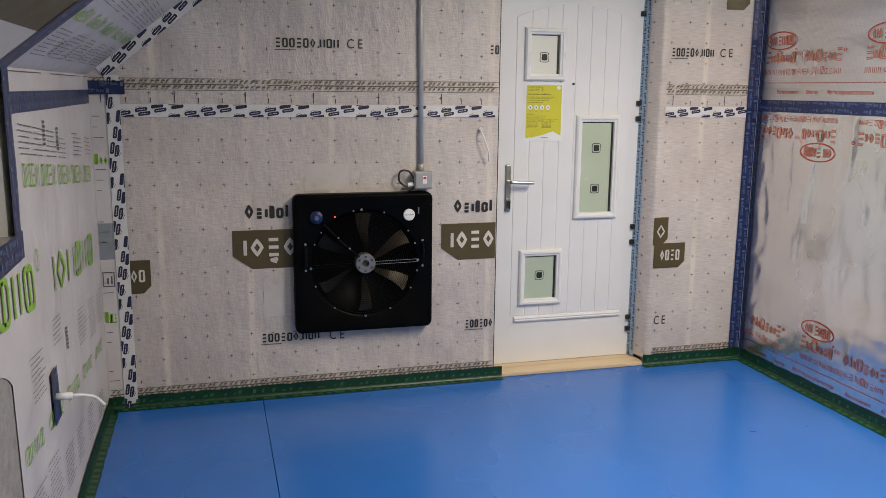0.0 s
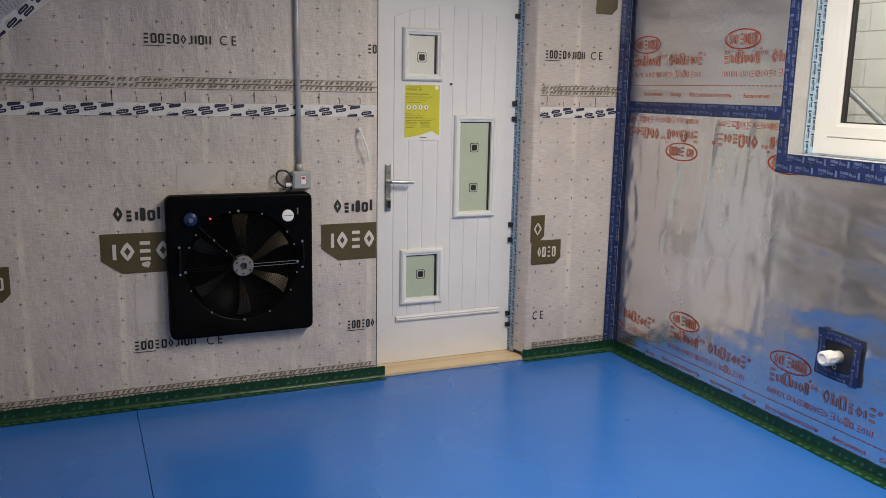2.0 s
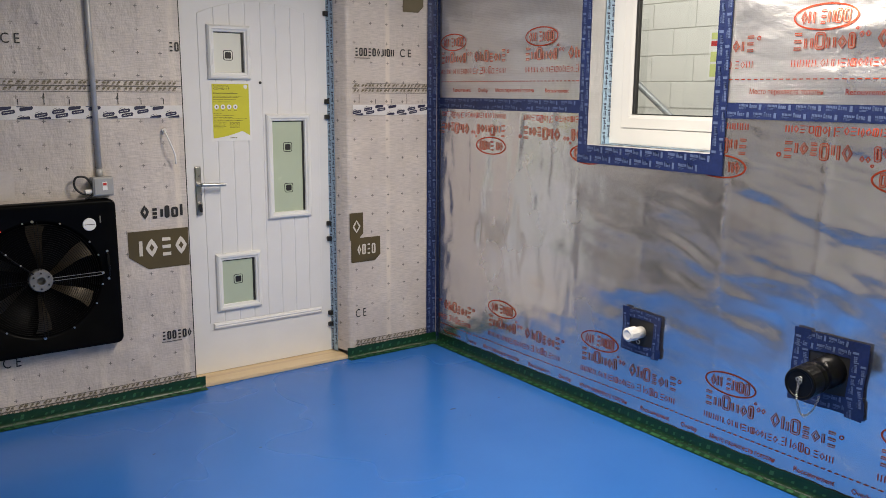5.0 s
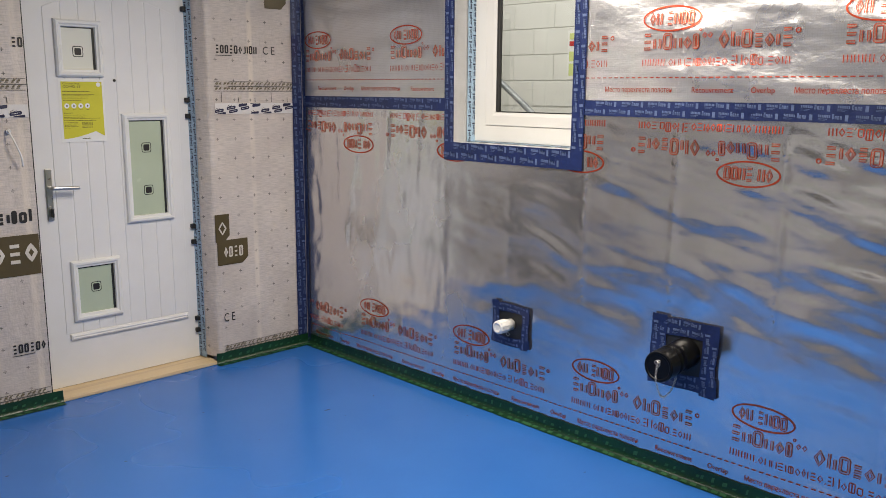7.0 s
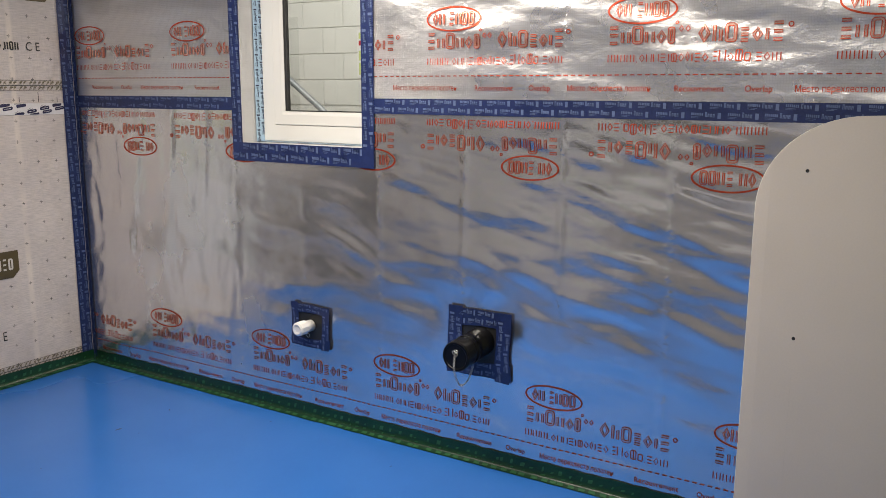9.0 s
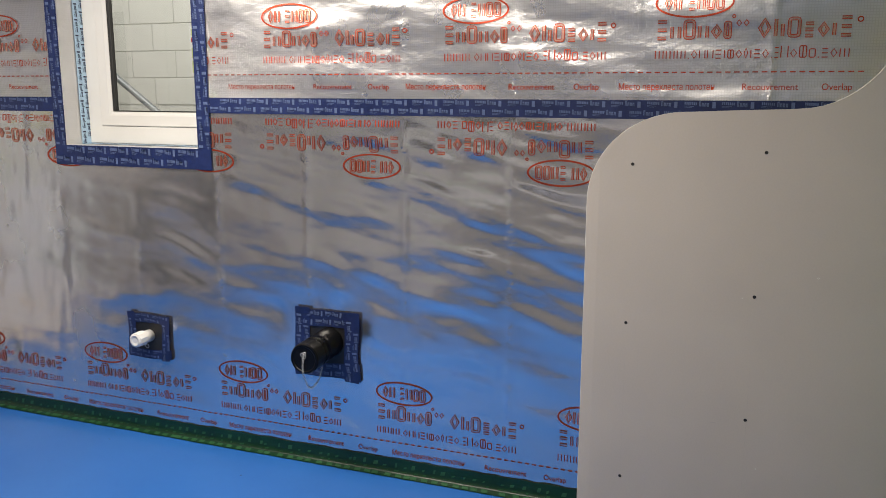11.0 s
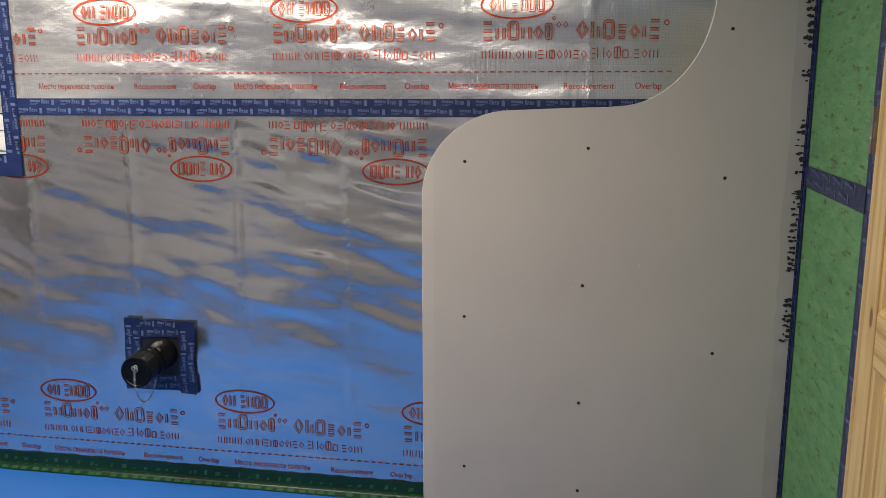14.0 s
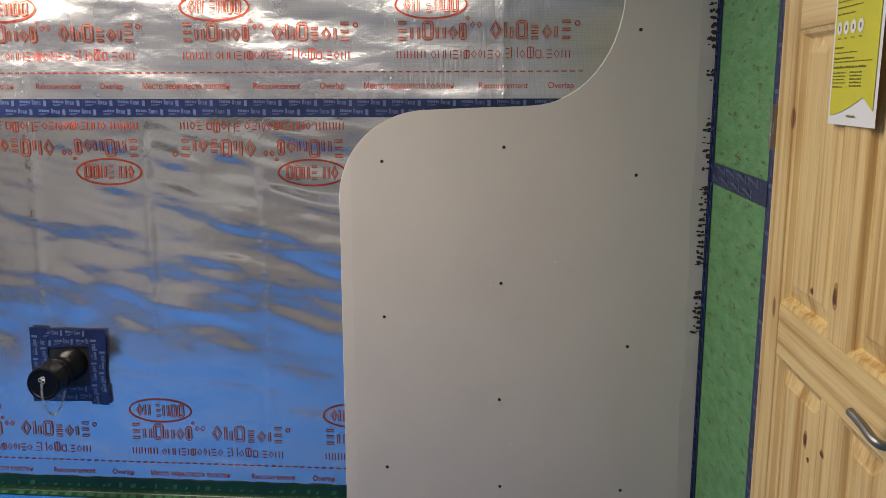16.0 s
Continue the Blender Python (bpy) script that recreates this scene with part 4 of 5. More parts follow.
# green tape along the foot of the walls
def foot_tape(a, b, inward, seed):
    """From a to b on the floor, folded up the wall behind it."""
    a, b, n = Vector(a), Vector(b), Vector(inward)
    ob = tagged(new("green_tape"), "dark green adhesive tape sealing wall to floor", "tape", kind="structure")
    d = (b - a).normalized()
    length = (b - a).length
    k = max(2, int(length / 0.04))
    rnd = random.Random(seed)
    bm = bmesh.new()
    loft(bm, [[a + d * length * i / k + n * 0.0055 + Vector((0, 0, 0.063 + rnd.uniform(-0.003, 0.003))), a + d * length * i / k + n * 0.006 + Vector((0, 0, 0.025)),
               a + d * length * i / k + n * 0.007 + Vector((0, 0, 0.006)), a + d * length * i / k + n * 0.018 + Vector((0, 0, 0.0025)),
               a + d * length * i / k + n * (0.046 + rnd.uniform(-0.002, 0.002)) + Vector((0, 0, 0.002))] for i in range(k + 1)], close=False)
    part("tape_strip", bm, M_GREEN, ob, "", True)
    bm = bmesh.new()
    s = 0.01
    while s < length - 0.05:
        for h0, h1, w in ((0.008, rnd.uniform(0.012, 0.020), rnd.uniform(0.008, 0.022)), (0.026, rnd.uniform(0.034, 0.050), rnd.uniform(0.008, 0.02))):
            p = a + d * (s + rnd.uniform(0, 0.02)) + n * 0.0075
            bm.faces.new([bm.verts.new(p + d * dx + Vector((0, 0, dz))) for dx, dz in ((0, h0), (w, h0 + 0.002), (w + 0.004, h1), (0.004, h1 - 0.002))])
        p = a + d * (s + rnd.uniform(0, 0.02)) + Vector((0, 0, 0.0036))
        bm.faces.new([bm.verts.new(p + d * dx + n * dy) for dx, dy in ((0, 0.014), (0.026, 0.014), (0.034, 0.041), (0.008, 0.041))])
        s += rnd.uniform(0.035, 0.06)
    part("tape_print", bm, M_GREEN_INK, ob, "paler green print")
    return ob


foot_tape((X_LEFT, Y_BACK, Z_FLOOR), (X_JAMB_L + 0.05, Y_BACK, Z_FLOOR), (0, -1, 0), 1)
foot_tape((2.275, Y_BACK - 0.002, Z_FLOOR), (X_RIGHT, Y_BACK - 0.002, Z_FLOOR), (0, -1, 0), 2)
foot_tape((X_RIGHT, Y_BACK, Z_FLOOR), (X_RIGHT, 0.56, Z_FLOOR), (-1, 0, 0), 3)
foot_tape((X_LEFT, Y_BACK, Z_FLOOR), (X_LEFT, 1.6, Z_FLOOR), (1, 0, 0), 4)

# ---- plasterboard sheet with a wavy cut edge ----
plasterboard = thing("plasterboard", "pale grey plasterboard sheet with a wavy cut edge over foil", "plasterboard")
outline = [(0.557, Z_FLOOR + 0.002), (0.557, 1.17)]
outline += [(0.24 + 0.317 * math.cos(a), 1.17 + 0.305 * math.sin(a)) for a in (math.pi / 2 * i / 14 for i in range(1, 15))]
outline += [(0.05, 1.483), (-0.08, 1.487)]
outline += [(-0.10 - 0.302 * math.sin(a), 1.855 - 0.366 * math.cos(a)) for a in (math.pi / 2 * i / 14 for i in range(1, 15))]
outline += [(-0.411, 2.05), (-0.416, H_CEIL - 0.002), (Y_FRONT + 0.003, H_CEIL - 0.002), (Y_FRONT + 0.003, Z_FLOOR + 0.002)]
bm = bmesh.new()


def taper(y):
    """The factory edge of the sheet is slightly thinner."""
    return X_BOARD + 0.003 * max(0.0, (y - 0.515) / 0.042)


turn = [p for p in outline[2:] if p[0] > 0.515]
top = (0.515, 1.3216)
bm.faces.new([bm.verts.new((X_BOARD, y, z)) for y, z in [(0.515, Z_FLOOR + 0.002), top] + [p for p in outline[2:] if p[0] <= 0.515]])
loft(bm, [[(taper(y), y, z), (X_BOARD, 0.515, w)] for (y, z), w in zip(outline[:2] + turn, [Z_FLOOR + 0.002, 1.17] + [p[1] for p in turn])], close=False)
bm.faces.new([bm.verts.new(p) for p in ((taper(turn[-1][0]), *turn[-1]), (X_BOARD, *top), (X_BOARD, 0.515, turn[-1][1]))])
part("paper_face", bm, M_BOARD, plasterboard, "pale grey paper face", fix=False)
bm = bmesh.new()
loft(bm, [[(taper(y) if not d else X_BOARD + 0.0125, y + d, z) for y, z in outline] for d in (0, 0.003)])
part("cut_edge", bm, M_GYPSUM, plasterboard, "chalky cut edge")
for y, z in ((0.406, 1.30), (-0.012, 1.35), (-0.457, 1.258), (-0.453, 1.733), (0.406, 0.748), (-0.007, 0.877), (-0.451, 0.657), (-0.006, 0.449), (0.404, 0.176), (-0.011, 0.114), (-0.446, 0.115)):
    bm = bmesh.new()
    loft(bm, [[(X_BOARD - h, y + r * math.cos(a), z + r * math.sin(a)) for a in (math.pi / 6 * i for i in range(12))] for r, h in ((0.0058, 0.0002), (0.005, 0.0012), (0.003, 0.0004))], True, False, True)
    part("screw", bm, M_INK, plasterboard, "black screw head")
rnd = random.Random(5)
bm = bmesh.new()
ROWS = [z0 + (z1 - z0) * k / n for z0, z1, n in ((0.715, 0.875, 9), (0.96, 1.235, 15), (1.28, 1.47, 9), (1.57, 1.62, 3), (1.68, 1.88, 9)) for k in range(n)]
for i in range(180):
    z = rnd.choice(ROWS) + rnd.gauss(0, 0.003)
    y, w, h = -0.682 + rnd.choice((-0.006, 0.006)) + rnd.gauss(0, 0.0025), rnd.uniform(0.004, 0.010), rnd.uniform(0.002, 0.0065)
    shape(bm, BOARD, [(-y + w * math.cos(a) * rnd.uniform(0.7, 1.1), z + h * math.sin(a) * rnd.uniform(0.7, 1.1)) for a in (math.pi / 4 * k for k in range(8))], 0.0012 + 0.00002 * i)
# slightly darker strip with an uneven border down the sheet's far edge
film = bmesh.new()
loft(film, [[BOARD(0.700, z, 0.0007), BOARD(0.645 - 0.012 * noise.noise((z * 4, 2.0, 0.0)) - 0.006 * noise.noise((z * 21, 5.0, 0.0)), z, 0.0007)] for z in (0.05 + 0.02 * k for k in range(100))], close=False)
part("dark_edge_strip", film, M_EDGE_DARK, plasterboard, "slightly darker strip down the edge")
tagged(part("primer", bm, M_RUBBER, plasterboard, "dark primer dabs along the edge"), kind="stuff")
bm = bmesh.new()
for y in (0.404, -0.009, -0.45):
    sheet(bm, BOARD, -y - 0.0003, -y + 0.0003, 0.20, 0.62, 0.001)
sheet(bm, BOARD, -0.108, -0.088, 0.424, 0.427, 0.001)
tagged(part("pencil_lines", bm, M_PENCIL, plasterboard, "faint pencil lines"), kind="stuff")
bm = bmesh.new()
for y, z, r in ((-0.194, 0.955, 0.004), (-0.05, 0.28, 0.003), (0.03, 0.87, 0.003)):
    ring(bm, BOARD, -y, z, r, r * 0.8, r * 0.6, 0.001, 8)
tagged(part("dents", bm, M_GYPSUM, plasterboard, "small chalky dents"), kind="stuff")

# ---- front wall with green board and pine door ----
wall_front = thing("wall_front", "wall of green-stained strand board edged with blue tape", "wall", kind="structure")
X_CASE, Y_LEAF = 2.045, -0.655
part("strand_board", boxes(2.10, X_RIGHT + 0.02, Y_FRONT - 0.03, Y_FRONT, 0, 1.268), M_OSB, wall_front)
part("strand_board", boxes(2.10, X_RIGHT + 0.02, Y_FRONT - 0.03, Y_FRONT, 1.27, H_CEIL), M_OSB, wall_front)
part("strand_board", boxes(X_LEFT - 0.1, 1.19, Y_FRONT - 0.03, Y_FRONT, 0, H_CEIL), M_OSB, wall_front)
part("strand_board", boxes(1.19, 2.10, Y_FRONT - 0.03, Y_FRONT, 2.10, H_CEIL), M_OSB, wall_front)
part("backing", boxes(X_LEFT - 0.2, X_RIGHT + 0.2, Y_FRONT - 0.2, Y_FRONT - 0.031, 0, H_CEIL), M_SHELL, wall_front)
blue("corner_tape", FRONT, -X_BOARD, -X_BOARD + 0.028, 0.0, H_CEIL, wall_front, 71, True, 0.003)
blue("corner_tape", BOARD, -Y_FRONT - 0.012, -Y_FRONT, 0.0, H_CEIL, wall_right, 72, True, 0.002)
blue("blue_tape", FRONT, -2.268, -2.10, 0.0, H_CEIL, wall_front, 73, True, 0.003)
blue("blue_tape", FRONT, -X_BOARD + 0.03, -2.258, 1.237, 1.306, wall_front, 74, False, 0.0045)

pine_door = thing("pine_door", "closed panelled pine door with visible knots in a pine casing", "door")
D0, D1 = 1.262, 2.068
part("casing", boxes(D1 + 0.003, D1 + 0.030, Y_FRONT - 0.02, Y_FRONT + 0.006, 0, 2.06, 0.003), M_PINE_V, pine_door, "pine door lining")
part("casing", boxes(D0 - 0.058, D0 - 0.003, Y_FRONT - 0.02, Y_FRONT + 0.006, 0, 2.06, 0.003), M_PINE_V, pine_door, "pine door lining")
part("casing", boxes(D0 - 0.058, D1 + 0.030, Y_FRONT - 0.02, Y_FRONT + 0.006, 2.0, 2.06, 0.003), M_PINE_H, pine_door, "pine door lining")
KNOTS = ((1.636, 1.153, 0.012, 0.032, -0.6558), (1.783, 1.128, 0.010, 0.010, -0.665), (1.752, 0.812, 0.012, 0.024, -0.665), (1.634, 0.832, 0.011, 0.010, -0.6558), (1.728, 0.776, 0.008, 0.008, -0.665))
YB, YF = Y_LEAF - 0.040, Y_LEAF
STILES = ((D0, D0 + 0.115), (1.566, 1.664), (D1 - 0.115, D1))
RAILS = ((0.032, 0.22), (0.937, 1.060), (1.668, 1.765), (1.90, 1.995))
for i, (a, b) in enumerate(STILES):
    if i != 1:
        part("stile", boxes(a, b, YB, YF, Z_FLOOR + 0.006, 1.998, 0.003), M_PINE_V, pine_door)
for a, b in RAILS:
    part("rail", boxes(STILES[0][1], STILES[2][0], YB, YF - 0.0008, a, b, 0.003), M_PINE_H, pine_door)
for (_, a), (b, _) in zip(RAILS, RAILS[1:]):
    part("muntin", boxes(*STILES[1], YB, YF - 0.0012, a, b, 0.003), M_PINE_V, pine_door)
    for (_, c), (d, _) in zip(STILES, STILES[1:]):
        bm = bmesh.new()

        def PANEL(u, v, h=0.0):
            return (u, YF + h, v)

        loft(bm, frame_loops(PANEL, c, d, a, b, ((0, -0.002), (0.010, -0.006), (0.016, -0.018), (0.020, -0.020), (0.050, -0.012), (0.054, -0.010))), True, False, True)
        part("panel", bm, M_PINE_V, pine_door)
for x, z, rx, rz, y in KNOTS:
    for scale, m, name, rise in ((1.0, M_KNOT_RIM, "knot", 0.0), (0.62, M_KNOT, "knot_core", 0.0008)):
        bm = bmesh.new()
        loft(bm, [[(x + k * scale * rx * math.cos(a) * (1 + 0.16 * math.sin(3 * a + 40 * x)), y + h + rise, z + k * scale * rz * math.sin(a) * (1 + 0.10 * math.cos(2 * a))) for a in (math.pi / 8 * i for i in range(16))] for k, h in ((1, -0.001), (0.9, 0.0004), (0.5, 0.0002))], True, False, True)
        ob = part(name, bm, m, pine_door if name == "knot" else ob, "dark knot in the pine" if name == "knot" else "")
hinge = part("hinge", boxes(D1 - 0.004, D1 + 0.012, YF - 0.002, YF + 0.008, 1.405, 1.505, 0.001, 1), M_SATIN, pine_door, "steel butt hinge")
part("knuckle", tube(bmesh.new(), [(D1 + 0.002, YF + 0.009, z) for z in (1.402, 1.436, 1.44, 1.47, 1.474, 1.508)], [0.006, 0.006, 0.0052, 0.0052, 0.006, 0.006]), M_SATIN, hinge)
lever = part("lever_handle", tube(bmesh.new(), bend([(1.288, YF, 1.000), (1.289, YF + 0.036, 1.000), (1.302, YF + 0.050, 1.004), (1.345, YF + 0.052, 1.012), (1.398, YF + 0.050, 1.013)]), 0.0078, 12), M_SATIN, pine_door, "dull nickel lever handle")
part("rose", tube(bmesh.new(), [(1.288, YF + 0.0, 1.0), (1.288, YF + 0.008, 1.0)], 0.026, 20), M_SATIN, lever)


def notice(name, P, u0, v0, w, h, label, covid, seed):
    """A yellow information sheet with a white wave at its foot and lines of dark print."""
    ob = thing(name, label, "notice")
    rnd = random.Random(seed)
    bm = bmesh.new()
    loft(bm, [[P(u0 + w * i / 8, v0 + h * j / 8, 0.004 + 0.003 * math.sin(2.2 * i / 8 + 0.5 * j / 8)) for j in range(9)] for i in range(9)], close=False)
    part("paper", bm, M_PAPER, ob, "white sheet")

    def Q(u, v, k=0.0):
        return P(u, v, 0.0055 + k + 0.003 * math.sin(2.2 * (u - u0) / w + 0.5 * (v - v0) / h))

    m = 0.05 * w
    bm = bmesh.new()
    n = 24
    low = [v0 + h * (0.055 + 0.115 * (i / n / 0.78) ** 1.6 if i / n < 0.78 else 0.17 - 0.08 * (i / n - 0.78) / 0.22) for i in range(n + 1)]
    for i in range(n):
        a, b = u0 + m + (w - 2 * m) * i / n, u0 + m + (w - 2 * m) * (i + 1) / n
        shape(bm, Q, ((a, low[i]), (b, low[i + 1]), (b, v0 + h - m), (a, v0 + h - m)), 0)
    part("yellow_field", bm, M_YELLOW, ob, "yellow printed field", fix=False)
    bm = bmesh.new()
    for v, size, length in ((0.80, 0.012, 0.6), (0.755, 0.006, 0.7), (0.735, 0.006, 0.62), (0.70, 0.006, 0.55), (0.66, 0.006, 0.4), (0.46, 0.008, 0.2), (0.43, 0.005, 0.5), (0.395, 0.008, 0.45), (0.375, 0.005, 0.8), (0.34, 0.009, 0.7), (0.31, 0.005, 0.3), (0.29, 0.005, 0.3), (0.27, 0.005, 0.26), (0.25, 0.005, 0.3), (0.225, 0.005, 0.24)):
        marks(bm, Q, u0 + 0.07 * w, u0 + (0.07 + length) * w, v0 + v * h, v0 + v * h + size * 0.45, int(length * 34), int(v * 1000), 0.0006)
    for k in range(5):
        marks(bm, Q, u0 + 0.45 * w, u0 + 0.7 * w, v0 + (0.31 - 0.02 * k) * h, v0 + (0.31 - 0.02 * k) * h + 0.003, 7, k, 0.0006)
    marks(bm, Q, u0 + 0.45 * w, u0 + 0.62 * w, v0 + 0.05 * h, v0 + 0.05 * h + 0.004, 5, 3, 0.0006)
    tagged(part("small_print", bm, M_OCHRE, ob, "lines of small dark print"), kind="stuff")
    if covid:
        lettering("heading", "Coronavirus", Q, u0 + 0.09 * w, v0 + 0.918 * h, 0.0105, M_OCHRE, ob, 0.36 * w, 0.0006)
        lettering("heading", "COVID-19", Q, u0 + 0.09 * w, v0 + 0.868 * h, 0.0110, M_INK, ob, 0.38 * w, 0.0006)
        bm = bmesh.new()
        shape(bm, Q, [(u0 + w * 0.87 + 0.05 * w * math.cos(a), v0 + 0.92 * h + 0.036 * h * math.sin(a)) for a in (math.pi / 6 * i for i in range(12))], 0.0008)
        part("badge", bm, M_PAPER, ob, fix=False)
    else:
        bm = bmesh.new()
        marks(bm, Q, u0 + 0.08 * w, u0 + 0.62 * w, v0 + 0.90 * h, v0 + 0.93 * h, 14, 9, 0.0006)
        part("heading", bm, M_OCHRE, ob)
    for k in range(4):
        c = u0 + w * (0.15 + 0.15 * k)
        bm = bmesh.new()
        shape(bm, Q, [(c + 0.055 * w * math.cos(a), v0 + 0.58 * h + 0.055 * w * math.sin(a)) for a in (math.pi / 8 * i for i in range(16))], 0.0008)
        part("round_sign", bm, M_PAPER, ob, fix=False)
        bm = bmesh.new()
        marks(bm, Q, c - 0.018 * w, c + 0.018 * w, v0 + 0.565 * h, v0 + 0.595 * h, 1, k, 0.0012)
        marks(bm, Q, c - 0.03 * w, c + 0.035 * w, v0 + 0.515 * h, v0 + 0.523 * h, 3, k + 9, 0.0006)
        part("sign_print", bm, M_OCHRE, ob)
    return ob


def PINE_FACE(u, v, h=0.0):
    return (-u, YF + h, v)


notice("information_notice", PINE_FACE, -1.735, 1.477, 0.223, 0.305, "yellow and white information sheet stuck to the pine door", False, 3)

# ---- white front door ----
front_door = thing("composite_door", "closed white grooved composite door with three small frosted panes", "door")
DX0, DX1 = 1.432, 2.262
part("leaf", boxes(DX0, DX1, Y_DOOR, Y_DOOR + 0.045, 0.045, 2.055, 0.002, 1), M_DOOR, front_door, "white door leaf")
part("edge_seal_shade", boxes(DX0 - 0.012, DX0 - 0.0005, Y_DOOR + 0.004, Y_DOOR + 0.04, 0.045, 2.06), M_GASKET, front_door, "black strip for edge seal and gap shade")
part("edge_seal_shade", boxes(DX0, DX1, Y_DOOR + 0.003, Y_DOOR + 0.04, 0.0442, 0.0448), M_GASKET, front_door, "black strip for edge seal and gap shade")
# black strip standing in for the shadow gap along the left jamb
part("edge_seal_shade", boxes(X_JAMB_L + 0.0005, X_JAMB_L + 0.006, Y_BACK + 0.004, Y_DOOR + 0.03, 0.046, 2.06), M_GASKET, front_door, "black strip for edge seal and gap shade")
P0, P1, NP = 1.528, 2.205, 8
for i in range(NP):
    a, b = P0 + (P1 - P0) * i / NP + 0.0022, P0 + (P1 - P0) * (i + 1) / NP - 0.0022

    def arch(u):
        return 1.925 + 0.075 * (1 - ((u - 1.866) / 0.34) ** 2)

    bm = bmesh.new()
    loops = []
    for ins, h in ((0, 0.0002), (0.0028, 0.0030)):
        loops.append([DOOR(a + ins, 0.318 + ins, h), DOOR(b - ins, 0.318 + ins, h)] + [DOOR(b - ins + (a - b + 2 * ins) * k / 4, arch(b + (a - b) * k / 4) - ins, h) for k in range(5)])
    loft(bm, loops, True, False, True)
    part("plank", bm, M_DOOR, front_door)
bm = bmesh.new()
loft(bm, frame_loops(DOOR, 1.548, 2.196, 0.283, 0.314, ((0, 0), (0.002, 0.012), (0.010, 0.016), (0.013, 0.012))), True, False, True)
part("weather_bar", bm, M_DOOR, front_door, "moulded rain bar")
# top pane: the frosted glass again, light from behind put into its colour
M_PANE_BACKLIT = plain("backlit_pane", (0.76, 0.76, 0.68), 0.22, 0, 0.03, 5, 300, 0.1, 0.0006)
for u0, u1, v0, v1, dots, m in ((1.573, 1.805, 1.600, 1.874, (1.722,), M_PANE_BACKLIT), (1.880, 2.140, 0.853, 1.420, (1.243, 1.020), M_FROST), (1.571, 1.826, 0.378, 0.690, (0.545,), M_FROST)):
    pane = part("pane", boxes(u0 + 0.02, u1 - 0.02, Y_DOOR - 0.006, Y_DOOR + 0.02, v0 + 0.02, v1 - 0.02), m, front_door, "frosted pane with a square motif")
    bm = bmesh.new()
    loft(bm, frame_loops(DOOR, u0, u1, v0, v1, ((0, 0.002), (0.002, 0.018), (0.010, 0.026), (0.020, 0.026), (0.026, 0.020), (0.034, 0.018), (0.037, 0.0062))))
    surround = part("pane_surround", bm, M_UPVC, front_door, "white moulded surround")
    bm = bmesh.new()
    sheet(bm, DOOR, u1 - 0.049, u1 - 0.036, v0 + 0.036, v1 - 0.036, 0.0075)
    sheet(bm, DOOR, u0 + 0.037, u1 - 0.049, v1 - 0.041, v1 - 0.036, 0.0075)
    part("pane_seal", bm, M_GASKET, surround, "black seal")
    for z in dots:
        c = (u0 + u1) / 2 - 0.004
        for k, (r, mm) in enumerate(((0.026, M_INK), (0.0225, m), (0.0165, M_INK))):
            bm = bmesh.new()
            shape(bm, DOOR, [(c + r * q * (abs(math.cos(t)) ** 0.35) * (1 if math.cos(t) > 0 else -1), z + r * q * (abs(math.sin(t)) ** 0.35) * (1 if math.sin(t) > 0 else -1)) for q in (1.0,) for t in (math.pi / 14 * (i + 0.5) for i in range(28))], 0.0068 + 0.0006 * k)
            part("motif", bm, mm, pane, fix=False)
plate = part("handle_plate", boxes(1.483, 1.515, Y_DOOR - 0.011, Y_DOOR, 0.905, 1.160, 0.005, 3), M_STEEL, front_door, "brushed steel handle plate")
part("lever", tube(bmesh.new(), bend([(1.499, Y_DOOR - 0.01, 1.068), (1.500, Y_DOOR - 0.048, 1.068), (1.512, Y_DOOR - 0.056, 1.068), (1.56, Y_DOOR - 0.058, 1.066), (1.625, Y_DOOR - 0.058, 1.064)]), 0.0095, 12), M_STEEL, plate)
part("lock", tube(bmesh.new(), [(1.500, Y_DOOR - 0.02, 0.965), (1.500, Y_DOOR - 0.008, 0.965)], 0.012, 16), M_STEEL, plate)
part("key", boxes(1.494, 1.503, Y_DOOR - 0.045, Y_DOOR - 0.02, 0.925, 0.968, 0.003), M_GASKET, plate, "black key left in the lock")
part("bolt_cover", tube(bmesh.new(), [(1.858, Y_DOOR - 0.008, 1.586), (1.858, Y_DOOR, 1.586)], 0.007, 12), M_GASKET, front_door, "small black cap")
for z in (1.962, 1.487, 1.402, 0.800, 0.712, 0.272, 0.205):
    part("clip", boxes(2.236, 2.266, Y_DOOR - 0.020, Y_DOOR - 0.001, z - 0.013, z + 0.013, 0.003, 1), M_GASKET, front_door, "black plastic clip")
notice("covid_notice", DOOR, 1.580, 1.284, 0.222, 0.305, "yellow COVID-19 information sheet stuck to the white door", True, 2)


def JAMB(u, v, h=0.0):
    """The reveal beside the door, u outwards from the leaf."""
    return (2.259 + 0.17 * u - h, Y_DOOR - u, v)


tape("pale_tape", JAMB, 0.0, 0.062, 0.05, 2.1, M_PALE_BLUE, M_NAVY, wall_back, "pale blue tape with dark print on the reveal", 0.003, 0.07, 81, True)
sill = tagged(part("door_sill", boxes(X_JAMB_L, 2.288, Y_BACK - 0.004, Y_DOOR + 0.05, Z_FLOOR + 0.001, 0.044, 0.002, 1), M_SILL), "bare pine board under the white door", "sill", kind="structure")

# ---- window ----
window = tagged(new("window_1"), "white plastic window with clear glass in a foil-lined opening", "window", kind="structure")


def WIN(u, v, h=0.0):
    return (X_FRAME - h, -u, v)


